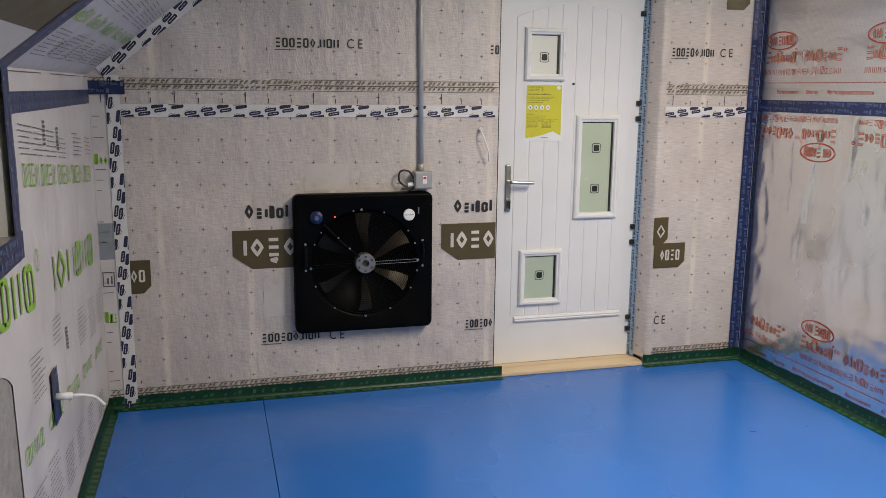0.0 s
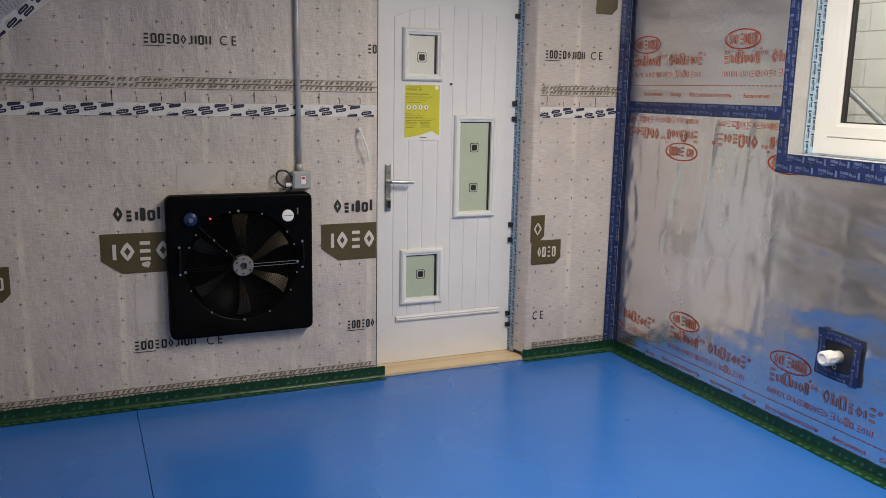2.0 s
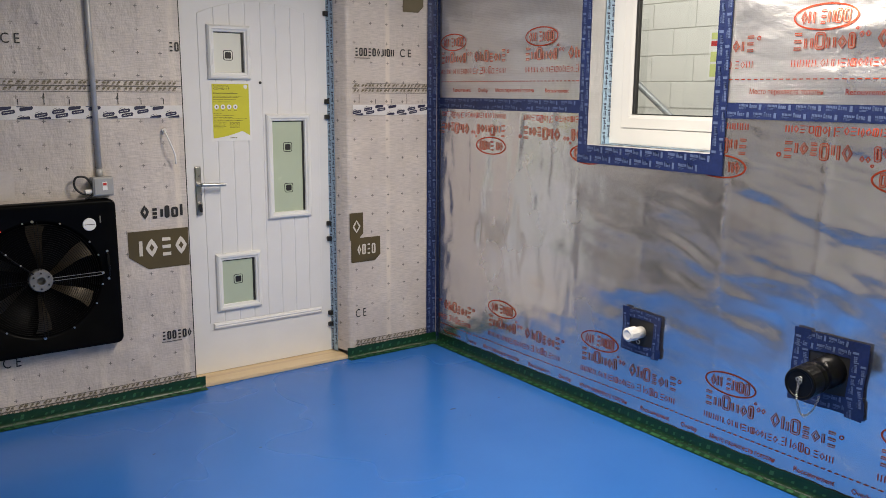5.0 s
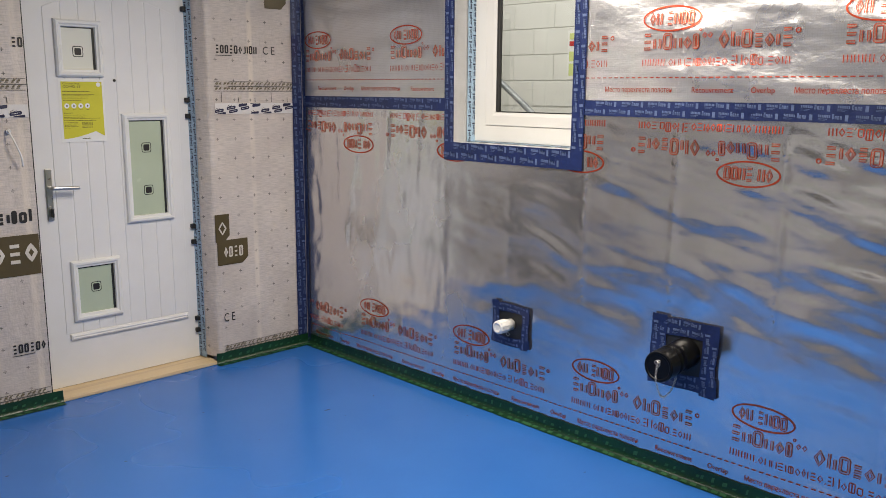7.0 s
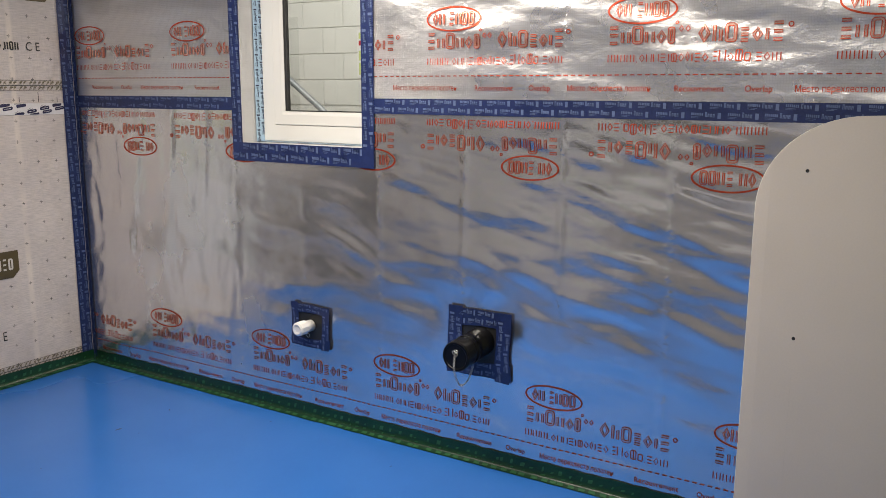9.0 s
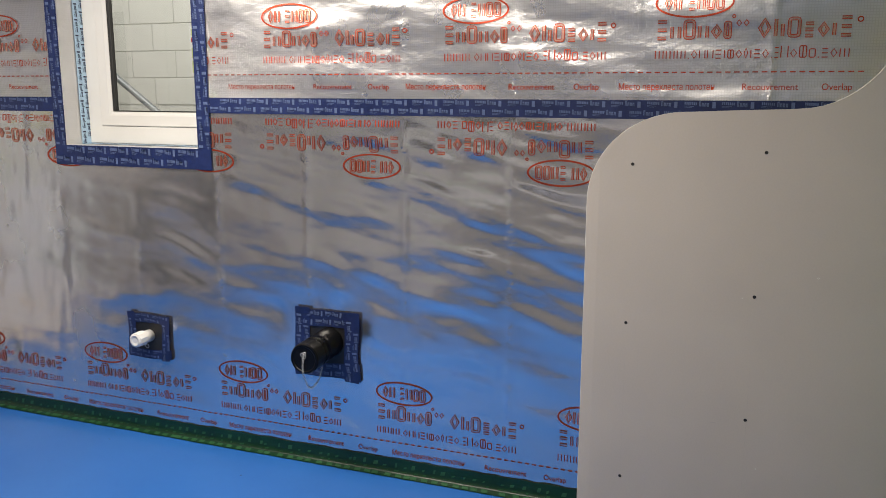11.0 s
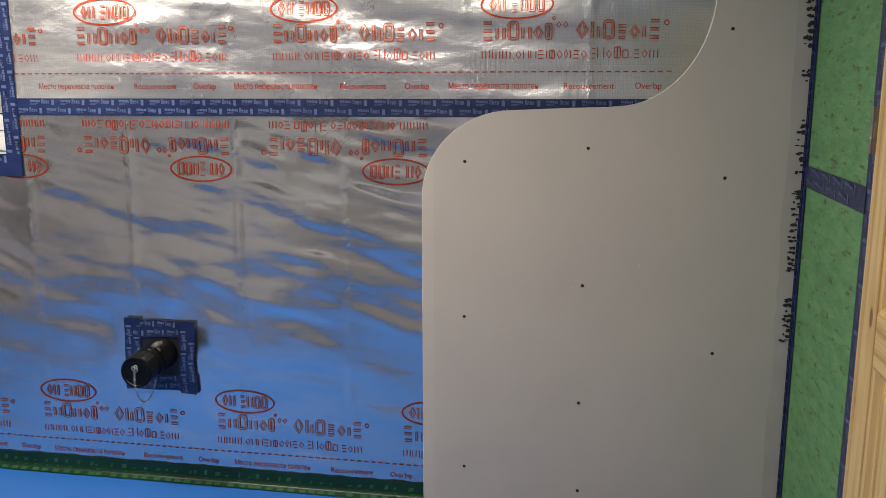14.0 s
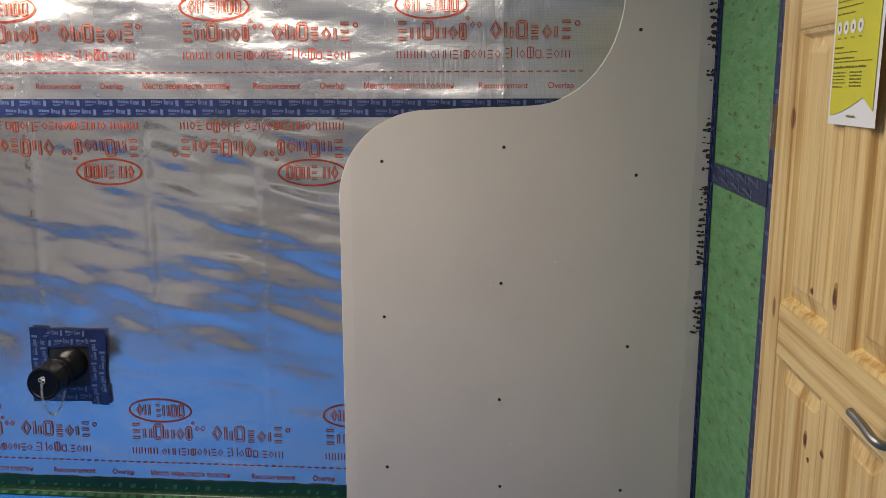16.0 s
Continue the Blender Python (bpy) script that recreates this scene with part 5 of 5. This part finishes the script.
bm = bmesh.new()
loft(bm, frame_loops(WIN, -YW1 + 0.002, -YW0 + 0.095, ZW0 + 0.004, ZW1, ((0, -0.06), (0, 0.0), (0.002, 0.002), (0.075, 0.002), (0.077, 0.0), (0.078, -0.03))))
part("window_frame", bm, M_FRAME, window)
bm = bmesh.new()
loft(bm, frame_loops(WIN, -YW1 + 0.077, -YW0 + 0.028, ZW0 + 0.082, ZW1 - 0.07, ((0, -0.02), (0, 0.005), (0.003, 0.007), (0.046, 0.007), (0.062, 0.002), (0.066, -0.02))))
part("sash", bm, M_FRAME, window)
bm = bmesh.new()
loft(bm, frame_loops(WIN, -YW1 + 0.140, -YW0 - 0.036, ZW0 + 0.146, ZW1 - 0.134, ((0, -0.018), (0.0, 0.0), (0.004, 0.0), (0.004, -0.018))))
part("glazing_seal", bm, M_GASKET, window, "black glazing seal")
bm = bmesh.new()
sheet(bm, WIN, -YW1 + 0.10, -YW0 - 0.005, ZW0 + 0.10, ZW1 - 0.10, -0.012)
pane = part("pane", bm, M_GLASS, window, "clear glass")
pane.visible_shadow = False
bm = bmesh.new()
loft(bm, frame_loops(WIN, -YW1 + 0.1435, -YW1 + 0.157, ZW0 + 0.146, ZW1 - 0.1, ((0, -0.017), (0, 0.001), (0.002, 0.003))), True, True, True)
part("spacer", bm, M_GASKET, window, "dark spacer bar")

# ---- hall outside the window ----
hall = thing("hall", "tall hall with cream painted block walls seen outside the window", "hall", kind="structure")
XH = 5.9
part("mortar", boxes(XH + 0.003, XH + 0.2, -0.5, 12.5, -0.1, 4.0), M_BLOCK, hall)
part("hall_floor", boxes(X_RIGHT + 0.24, XH + 0.2, -0.5, 12.5, -0.1, -0.01), M_SHELL, hall)
part("hall_roof", boxes(X_RIGHT + 0.24, XH + 0.2, -0.5, 12.5, 4.0, 4.1), M_SHELL, hall)
part("hall_wall", boxes(X_RIGHT + 0.24, XH + 0.2, 12.5, 12.7, -0.1, 4.1), M_BLOCK, hall)
part("hall_wall", boxes(X_RIGHT + 0.24, XH + 0.2, -0.7, -0.5, -0.1, 4.1), M_BLOCK, hall)
part("cladding", boxes(X_RIGHT + 0.222, X_RIGHT + 0.24, -0.5, YW0 - 0.01, -0.1, 4.1), M_SHELL, hall)
part("cladding", boxes(X_RIGHT + 0.222, X_RIGHT + 0.24, YW1 + 0.01, 12.5, -0.1, 4.1), M_SHELL, hall)
part("cladding", boxes(X_RIGHT + 0.222, X_RIGHT + 0.24, YW0 - 0.01, YW1 + 0.01, -0.1, ZW0), M_SHELL, hall)
part("cladding", boxes(X_RIGHT + 0.222, X_RIGHT + 0.24, YW0 - 0.01, YW1 + 0.01, ZW1, 4.1), M_SHELL, hall)
block = None
for row in range(6, 15):
    for col in range(14):
        y, z = 3.05 + col * 0.45 + (0.225 if row % 2 else 0), 0.09 + row * 0.2215
        if block is None:
            block = part("block", boxes(-0.0045, 0.004, 0.003, 0.447, 0.003, 0.2185, 0.003, 1), M_BLOCK, hall)
            block.location = (XH, y, z)
        else:
            o = new("block", block.data)
            o.parent = hall
            o.location = (XH, y, z)
rail = thing("sloping_rail", "grey sloping steel rail in the hall", "rail")
part("bar", tube(bmesh.new(), [(5.6, 6.0, 2.36), (5.6, 3.5, 0.58)], 0.027, 12), M_STRAP, rail, "", True)
part("post", tube(bmesh.new(), [(5.6, 3.52, -0.01), (5.6, 3.52, 0.60)], 0.03, 12), M_STRAP, rail)
part("post", tube(bmesh.new(), [(5.6, 5.98, -0.01), (5.6, 5.98, 2.35)], 0.03, 12), M_STRAP, rail)
sign = thing("wall_notice", "white notice with lime and red fields on the block wall", "notice")
part("sheet", boxes(XH - 0.010, XH - 0.006, 4.16, 4.475, 1.655, 2.055), M_PAPER, sign)
for z0, z1, m in ((1.98, 2.03, M_SIGN_LIME), (1.925, 1.965, M_SIGN_RED), (1.80, 1.88, M_SIGN_LIME), (1.68, 1.78, M_SIGN_LIME)):
    part("printed_field", boxes(XH - 0.0125, XH - 0.010, 4.18, 4.455, z0, z1), m, sign)

# ---- extract fan panel on the back wall ----
fan = thing("wall_fan", "square black metal fan panel with wire guard, hub and six blades", "fan")
FX, FZ, FR, FS, FY = 0.683, 0.702, 0.262, 0.345, 4.045
ANGLES = []
for q in range(4):
    ANGLES += [math.pi / 2 * q - math.pi / 4 + 0.085 + (math.pi / 2 - 0.17) * i / 11 for i in range(12)]
    ANGLES += [math.pi / 2 * q + math.pi / 4 - 0.085 + 0.17 * i / 9 for i in range(1, 9)]


def rounded(s, r, y, cx=FX, cz=FZ):
    out = []
    for a in ANGLES:
        c, d = math.cos(a), math.sin(a)
        k = s / max(abs(c), abs(d))
        x, z = k * c, k * d
        lim = s - r
        if abs(x) > lim and abs(z) > lim:
            dx, dz = abs(x) - lim, abs(z) - lim
            q = math.hypot(dx, dz)
            x, z = math.copysign(lim + r * dx / q, x), math.copysign(lim + r * dz / q, z)
        out.append((cx + x, y, cz + z))
    return out


def circle(r, y, cx=FX, cz=FZ):
    return [(cx + r * math.cos(a), y, cz + r * math.sin(a)) for a in ANGLES]


bm = bmesh.new()
loft(bm, [rounded(FS, 0.03, Y_BACK - 0.002), rounded(FS, 0.03, FY + 0.012), rounded(FS - 0.004, 0.03, FY + 0.003), rounded(FS - 0.012, 0.03, FY), rounded(FS - 0.024, 0.024, FY + 0.002),
          circle(FR + 0.012, FY + 0.002), circle(FR, FY + 0.008), circle(FR - 0.002, FY + 0.052), circle(0.01, FY + 0.053)], True, False, True)
part("housing", bm, M_BLACK, fan, "black enamelled housing", True)
for k in range(21):
    r = 0.062 + k * 0.0096
    part("guard_ring", tube(bmesh.new(), [(FX + r * math.cos(2 * math.pi * i / 40), FY - 0.006 + 0.010 * (r / FR) ** 2, FZ + r * math.sin(2 * math.pi * i / 40)) for i in range(41)], 0.0013, 5, False), M_WIRE, fan, "", True)
for k in range(4):
    a = math.pi / 2 * k + 0.02
    bm = bmesh.new()
    for off in (-0.007, 0.007):
        tube(bm, [(FX + r * math.cos(a) - off * math.sin(a), FY - 0.010, FZ + r * math.sin(a) + off * math.cos(a)) for r in (0.04, 0.15, 0.265)], 0.0016, 6)
    # right-hand bar is dark too; its highlight is put in as grey
    part("guard_bar", bm, M_HUB if k == 0 else M_BLACK_P, fan)
hub = part("hub", loft(bmesh.new(), [circle(0.050, FY + 0.03), circle(0.050, FY - 0.010), circle(0.046, FY - 0.015), circle(0.018, FY - 0.015), circle(0.017, FY + 0.02), circle(0.004, FY + 0.021)], True, False, True), M_HUB, fan, "grey cast motor hub")
for k in range(6):
    a = math.pi / 3 * k + 0.5
    part("hub_bolt", tube(bmesh.new(), [(FX + 0.036 * math.cos(a), FY - 0.019, FZ + 0.036 * math.sin(a)), (FX + 0.036 * math.cos(a), FY - 0.014, FZ + 0.036 * math.sin(a))], 0.0045, 8), M_GASKET, hub)
for k in range(6):
    bm = bmesh.new()
    loops = []
    for i in range(9):
        r = 0.052 + 0.195 * i / 8
        half = 0.13 + 0.02 * i / 8
        mid = math.pi / 3 * k + 1.45 + 0.16 * math.sin(2.2 * i / 8)
        loops.append([(FX + r * math.cos(mid + half * s), FY + 0.028 + 0.016 * s, FZ + r * math.sin(mid + half * s)) for s in (-1, -0.5, 0, 0.5, 1)])
    loft(bm, loops, close=False)
    part("blade", bm, M_BLADE, fan, "metal blade behind the guard", True)
for a in (0.02, 0.35, 0.62, 1.2, 1.63, 1.78, 2.5, 2.75, 3.2, 3.55, 4.1, 4.71, 5.2, 5.75, 6.1):
    x, z = FX + (FR + 0.006) * math.cos(a), FZ + (FR + 0.006) * math.sin(a)
    part("rivet", tube(bmesh.new(), [(x, FY - 0.004, z), (x, FY + 0.003, z)], 0.0062 if a in (1.63, 4.71, 0.02, 3.2) else 0.0042, 10), M_STEEL, fan, "steel rivet")
part("motor_lead", tube(bmesh.new(), [(FX - 0.20, FY - 0.012, FZ + 0.20), (FX - 0.11, FY - 0.016, FZ + 0.105), (FX - 0.03, FY - 0.016, FZ + 0.035)], 0.0035, 8), M_BLACK_P, fan, "lead running to the hub")
for k in (0.6, 0.35):
    part("cable_tie", boxes(FX - 0.22 * k - 0.006, FX - 0.22 * k + 0.002, FY - 0.021, FY - 0.011, FZ + 0.22 * k - 0.002, FZ + 0.22 * k + 0.006, 0.002, 1), M_GALV, fan)
gland = part("gland", tube(bmesh.new(), [(FX - 0.238, FY + 0.002, FZ + 0.236), (FX - 0.238, FY - 0.014, FZ + 0.236), (FX - 0.238, FY - 0.022, FZ + 0.236)], [0.033, 0.031, 0.018], 18), M_BLUE, fan, "blue cable gland")
part("gland_nut", tube(bmesh.new(), [(FX - 0.238, FY - 0.030, FZ + 0.236), (FX - 0.238, FY - 0.021, FZ + 0.236)], 0.011, 10), M_BLUE_INK, gland)
M_LED = Nodes("red_indicator")
M_LED.done((0.5, 0.0, 0.0), 0.3)
M_LED.bsdf.inputs["Emission Color"].default_value = (1.0, 0.03, 0.02, 1)
M_LED.bsdf.inputs["Emission Strength"].default_value = 3.0
part("indicator", tube(bmesh.new(), [(FX - 0.147, FY - 0.006, FZ + 0.235), (FX - 0.147, FY + 0.003, FZ + 0.235)], 0.0042, 12), M_LED.mat, fan, "glowing red indicator light")
part("dial", tube(bmesh.new(), [(FX + 0.222, FY + 0.002, FZ + 0.236), (FX + 0.222, FY - 0.006, FZ + 0.236), (FX + 0.222, FY - 0.008, FZ + 0.236)], [0.029, 0.029, 0.026], 24), M_PAPER, fan, "round white dial")
part("slot", boxes(FX + 0.268, FX + 0.273, FY - 0.006, FY + 0.002, FZ + 0.24, FZ + 0.272, 0.001, 1), M_STEEL, fan)
for s in (-1, 1):
    part("side_handle", tube(bmesh.new(), bend([(FX + s * 0.292, FY + 0.002, FZ + 0.09), (FX + s * 0.292, FY - 0.016, FZ + 0.08), (FX + s * 0.292, FY - 0.018, FZ + 0.0), (FX + s * 0.292, FY - 0.016, FZ - 0.06 + 0.12), (FX + s * 0.292, FY + 0.002, FZ + 0.05)][:3] + [(FX + s * 0.292, FY + 0.002, FZ - 0.01)]), 0.006, 8), M_BLACK_P, fan, "black carrying handle")

# steel heads added to give the glints at the handle ends
for x in (-0.292, 0.292):
    for z in (0.105, -0.025):
        part("handle_screw", tube(bmesh.new(), [(FX + x, FY - 0.004, FZ + z), (FX + x, FY + 0.003, FZ + z)], 0.006, 10), M_STEEL, fan, "bright screw head added for a glint")
part("dial_mark", boxes(FX + 0.200, FX + 0.244, FY - 0.0088, FY - 0.008, FZ + 0.2345, FZ + 0.2375), M_TICK, fan)

# ---- switch box, conduit and leads ----
jb = thing("switch_box", "grey plastic switch box fed by a metal conduit", "switch box")
part("body", boxes(0.935, 1.028, 4.056, Y_BACK - 0.002, 1.062, 1.150, 0.006, 2), M_GREY_P, jb)
part("lid", boxes(0.941, 1.022, 4.051, 4.056, 1.068, 1.144, 0.003, 2), M_GREY_P, jb)
part("switch_label", boxes(0.976, 0.997, 4.0495, 4.051, 1.090, 1.128), M_PAPER, jb, "pale label")
part("switch_mark", boxes(0.979, 0.994, 4.0488, 4.0495, 1.112, 1.124), M_SIGN_RED, jb, "small red mark")
conduit = thing("conduit", "galvanised steel conduit running up the wall", "conduit")
part("tube", tube(bmesh.new(), [(0.978, 4.098, 1.150), (0.971, 4.098, H_CEIL)], 0.0125, 14), M_GALV, conduit, "", True)
part("coupling", tube(bmesh.new(), [(0.978, 4.098, 1.150), (0.978, 4.098, 1.185)], 0.0155, 14), M_GALV, conduit, "", True)
lead = thing("fan_lead", "black flexible lead looping from switch box to fan", "cable")
part("cord", tube(bmesh.new(), bend([(0.945, 4.08, 1.085), (0.90, 4.075, 1.075), (0.862, 4.075, 1.105), (0.868, 4.075, 1.150), (0.91, 4.072, 1.150), (0.935, 4.070, 1.11), (0.935, 4.075, 1.07), (0.905, 4.08, 1.049)], 8), 0.0052, 8), M_GASKET, lead, "", True)
part("white_gland", tube(bmesh.new(), [(0.935, 4.08, 1.085), (0.905, 4.078, 1.082)], 0.011, 10), M_WHITE_P, lead, "white cable gland")
whip = thing("white_cable_end", "loose end of thin white cable out of the membrane", "cable")
part("cord", tube(bmesh.new(), bend([(1.290, Y_BACK - 0.002, 1.352), (1.286, Y_BACK - 0.025, 1.348), (1.300, Y_BACK - 0.05, 1.30), (1.322, Y_BACK - 0.045, 1.24), (1.330, Y_BACK - 0.03, 1.195)], 6), 0.0042, 8), M_WHITE_P, whip, "", True)
part("collar", tube(bmesh.new(), [(1.290, Y_BACK - 0.003, 1.354), (1.288, Y_BACK - 0.012, 1.352)], 0.011, 10), M_WHITE_P, whip)

# ---- pipes through the foil ----
def pipe_patch(parent, y0, y1, z0, z1, seed, slant):
    """A square of four lapped tape strips round a black gasket."""
    w = 0.042 if y1 - y0 < 0.25 else 0.065
    g = part("gasket", boxes(X_RIGHT - 0.008, X_RIGHT - 0.003, y0 + 0.6 * w, y1 - 0.6 * w, z0 + 0.6 * w, z1 - 0.6 * w), M_GASKET, parent, "black rubber gasket")

    def P(u, v, h=0.0):
        warp = 0.009 * noise.noise((u * 9 + seed, v * 9, 1.0)), 0.009 * noise.noise((u * 9, v * 9 + seed, 5.0))
        return (X_RIGHT - 0.009 - h - 0.003 * abs(noise.noise((u * 14, v * 14, seed))), -u - slant * (v - z0) + warp[0], v + slant * (u + y1) * 0.6 + warp[1])

    for u0, u1, v0, v1, up, h in ((-y1, -y0, z1 - w, z1, False, 0.002), (-y1, -y0 + 0.006, z0, z0 + w, False, 0.002), (-y1, -y1 + w, z0 + 0.01, z1 + 0.008, True, 0.0035), (-y0 - w, -y0, z0 - 0.008, z1 - 0.006, True, 0.0035)):
        tape("tape_strip", P, u0, u1, v0, v1, M_BLUE, M_BLUE_INK, parent, "dark blue tape strip", h, 0.09, seed, up)


small = thing("small_pipe_outlet", "short white capped pipe through a square of blue tape", "pipe outlet")
pipe_patch(small, 2.375, 2.597, 0.372, 0.572, 5, 0.02)
part("pipe", tube(bmesh.new(), [(X_RIGHT - 0.004, 2.480, 0.476), (X_RIGHT - 0.09, 2.480, 0.478)], 0.027, 18), M_WHITE_P, small, "white pipe", True)
bm = bmesh.new()
loft(bm, [[(x, 2.480 + r * (1 + 0.05 * (i % 2)) * math.cos(math.pi / 10 * i), 0.478 + r * (1 + 0.05 * (i % 2)) * math.sin(math.pi / 10 * i)) for i in range(20)] for x, r in ((X_RIGHT - 0.055, 0.0315), (X_RIGHT - 0.100, 0.0305), (X_RIGHT - 0.106, 0.022), (X_RIGHT - 0.102, 0.012))], True, True, True)
part("cap", bm, M_WHITE_P, small, "ribbed white cap")
part("split_ring", tube(bmesh.new(), [(X_RIGHT - 0.05, 2.462 + 0.009 * math.cos(a), 0.441 + 0.009 * math.sin(a)) for a in (math.pi / 6 * i for i in range(13))], 0.0015, 5), M_STEEL, small)

duct = thing("duct_outlet", "black capped duct with thin chain through blue tape patch", "duct outlet")
pipe_patch(duct, 1.452, 1.738, 0.392, 0.672, 6, 0.03)
bm = bmesh.new()
DY, DZ = 1.580, 0.548


def disc(x, r):
    return [(x, DY + r * math.cos(2 * math.pi * i / 32), DZ - 0.012 * (X_RIGHT - x) / 0.2 + r * math.sin(2 * math.pi * i / 32)) for i in range(32)]


loft(bm, [disc(X_RIGHT - d, r) for d, r in ((0.004, 0.060), (0.075, 0.060), (0.082, 0.054), (0.118, 0.054), (0.122, 0.060), (0.134, 0.060), (0.138, 0.054), (0.152, 0.054))])
part("duct", bm, M_BLACK_P, duct, "black plastic duct", True)
bm = bmesh.new()
loft(bm, [disc(X_RIGHT - d, r) for d, r in ((0.150, 0.052), (0.151, 0.060), (0.208, 0.060), (0.214, 0.057), (0.214, 0.050), (0.211, 0.047), (0.211, 0.005))], True, False, True)
cap = part("cap", bm, M_BLACK_P, duct, "black end cap", False)
bm = bmesh.new()
for k in range(3):
    a = 2 * math.pi * k / 3
    c = Vector((X_RIGHT - 0.216, DY + 0.006 * math.cos(a), DZ + 0.004 + 0.006 * math.sin(a)))
    tube(bm, [c + Vector((0, 0.007 * math.cos(t), 0.007 * math.sin(t))) for t in (math.pi / 5 * i for i in range(11))], 0.0018, 5, False)
part("chain_ring", bm, M_STEEL, cap, "bright metal rings")
bm = bmesh.new()
path = bend([(X_RIGHT - 0.216, DY + 0.002, DZ - 0.01), (X_RIGHT - 0.217, DY + 0.004, DZ - 0.06), (X_RIGHT - 0.205, DY - 0.005, DZ - 0.115), (X_RIGHT - 0.195, DY - 0.022, DZ - 0.128), (X_RIGHT - 0.180, DY - 0.042, DZ - 0.100), (X_RIGHT - 0.165, DY - 0.050, DZ - 0.055)], 7)
for i, (a, b) in enumerate(zip(path, path[1:])):
    d = b - a
    side = d.orthogonal().normalized() if i % 2 else d.cross(d.orthogonal()).normalized()
    m = (a + b) / 2
    tube(bm, [m + d.normalized() * d.length * 0.62 * math.cos(t) + side * 0.0042 * math.sin(t) for t in (math.pi / 4 * k for k in range(9))], 0.0012, 4, False)
part("chain", bm, M_STEEL, duct, "thin steel chain")

# ---- cable outlet on the left wall ----
outlet = thing("cable_outlet", "white cable end through a strip of blue tape on the membrane", "cable outlet")
blue("tape_strip", sag, 2.755, 2.86, 0.49, 0.662, outlet, 91, True, 0.010)
part("sleeve", tube(bmesh.new(), [(X_LEFT + 0.008, 2.80, 0.574), (X_LEFT + 0.055, 2.82, 0.568)], 0.012, 12), M_WHITE_P, outlet, "white sleeve", True)
part("cord", tube(bmesh.new(), bend([(X_LEFT + 0.055, 2.82, 0.568), (X_LEFT + 0.09, 2.84, 0.558), (X_LEFT + 0.12, 2.86, 0.540), (X_LEFT + 0.145, 2.87, 0.508)], 6), 0.0055, 8), M_WHITE_P, outlet, "white cord", True)
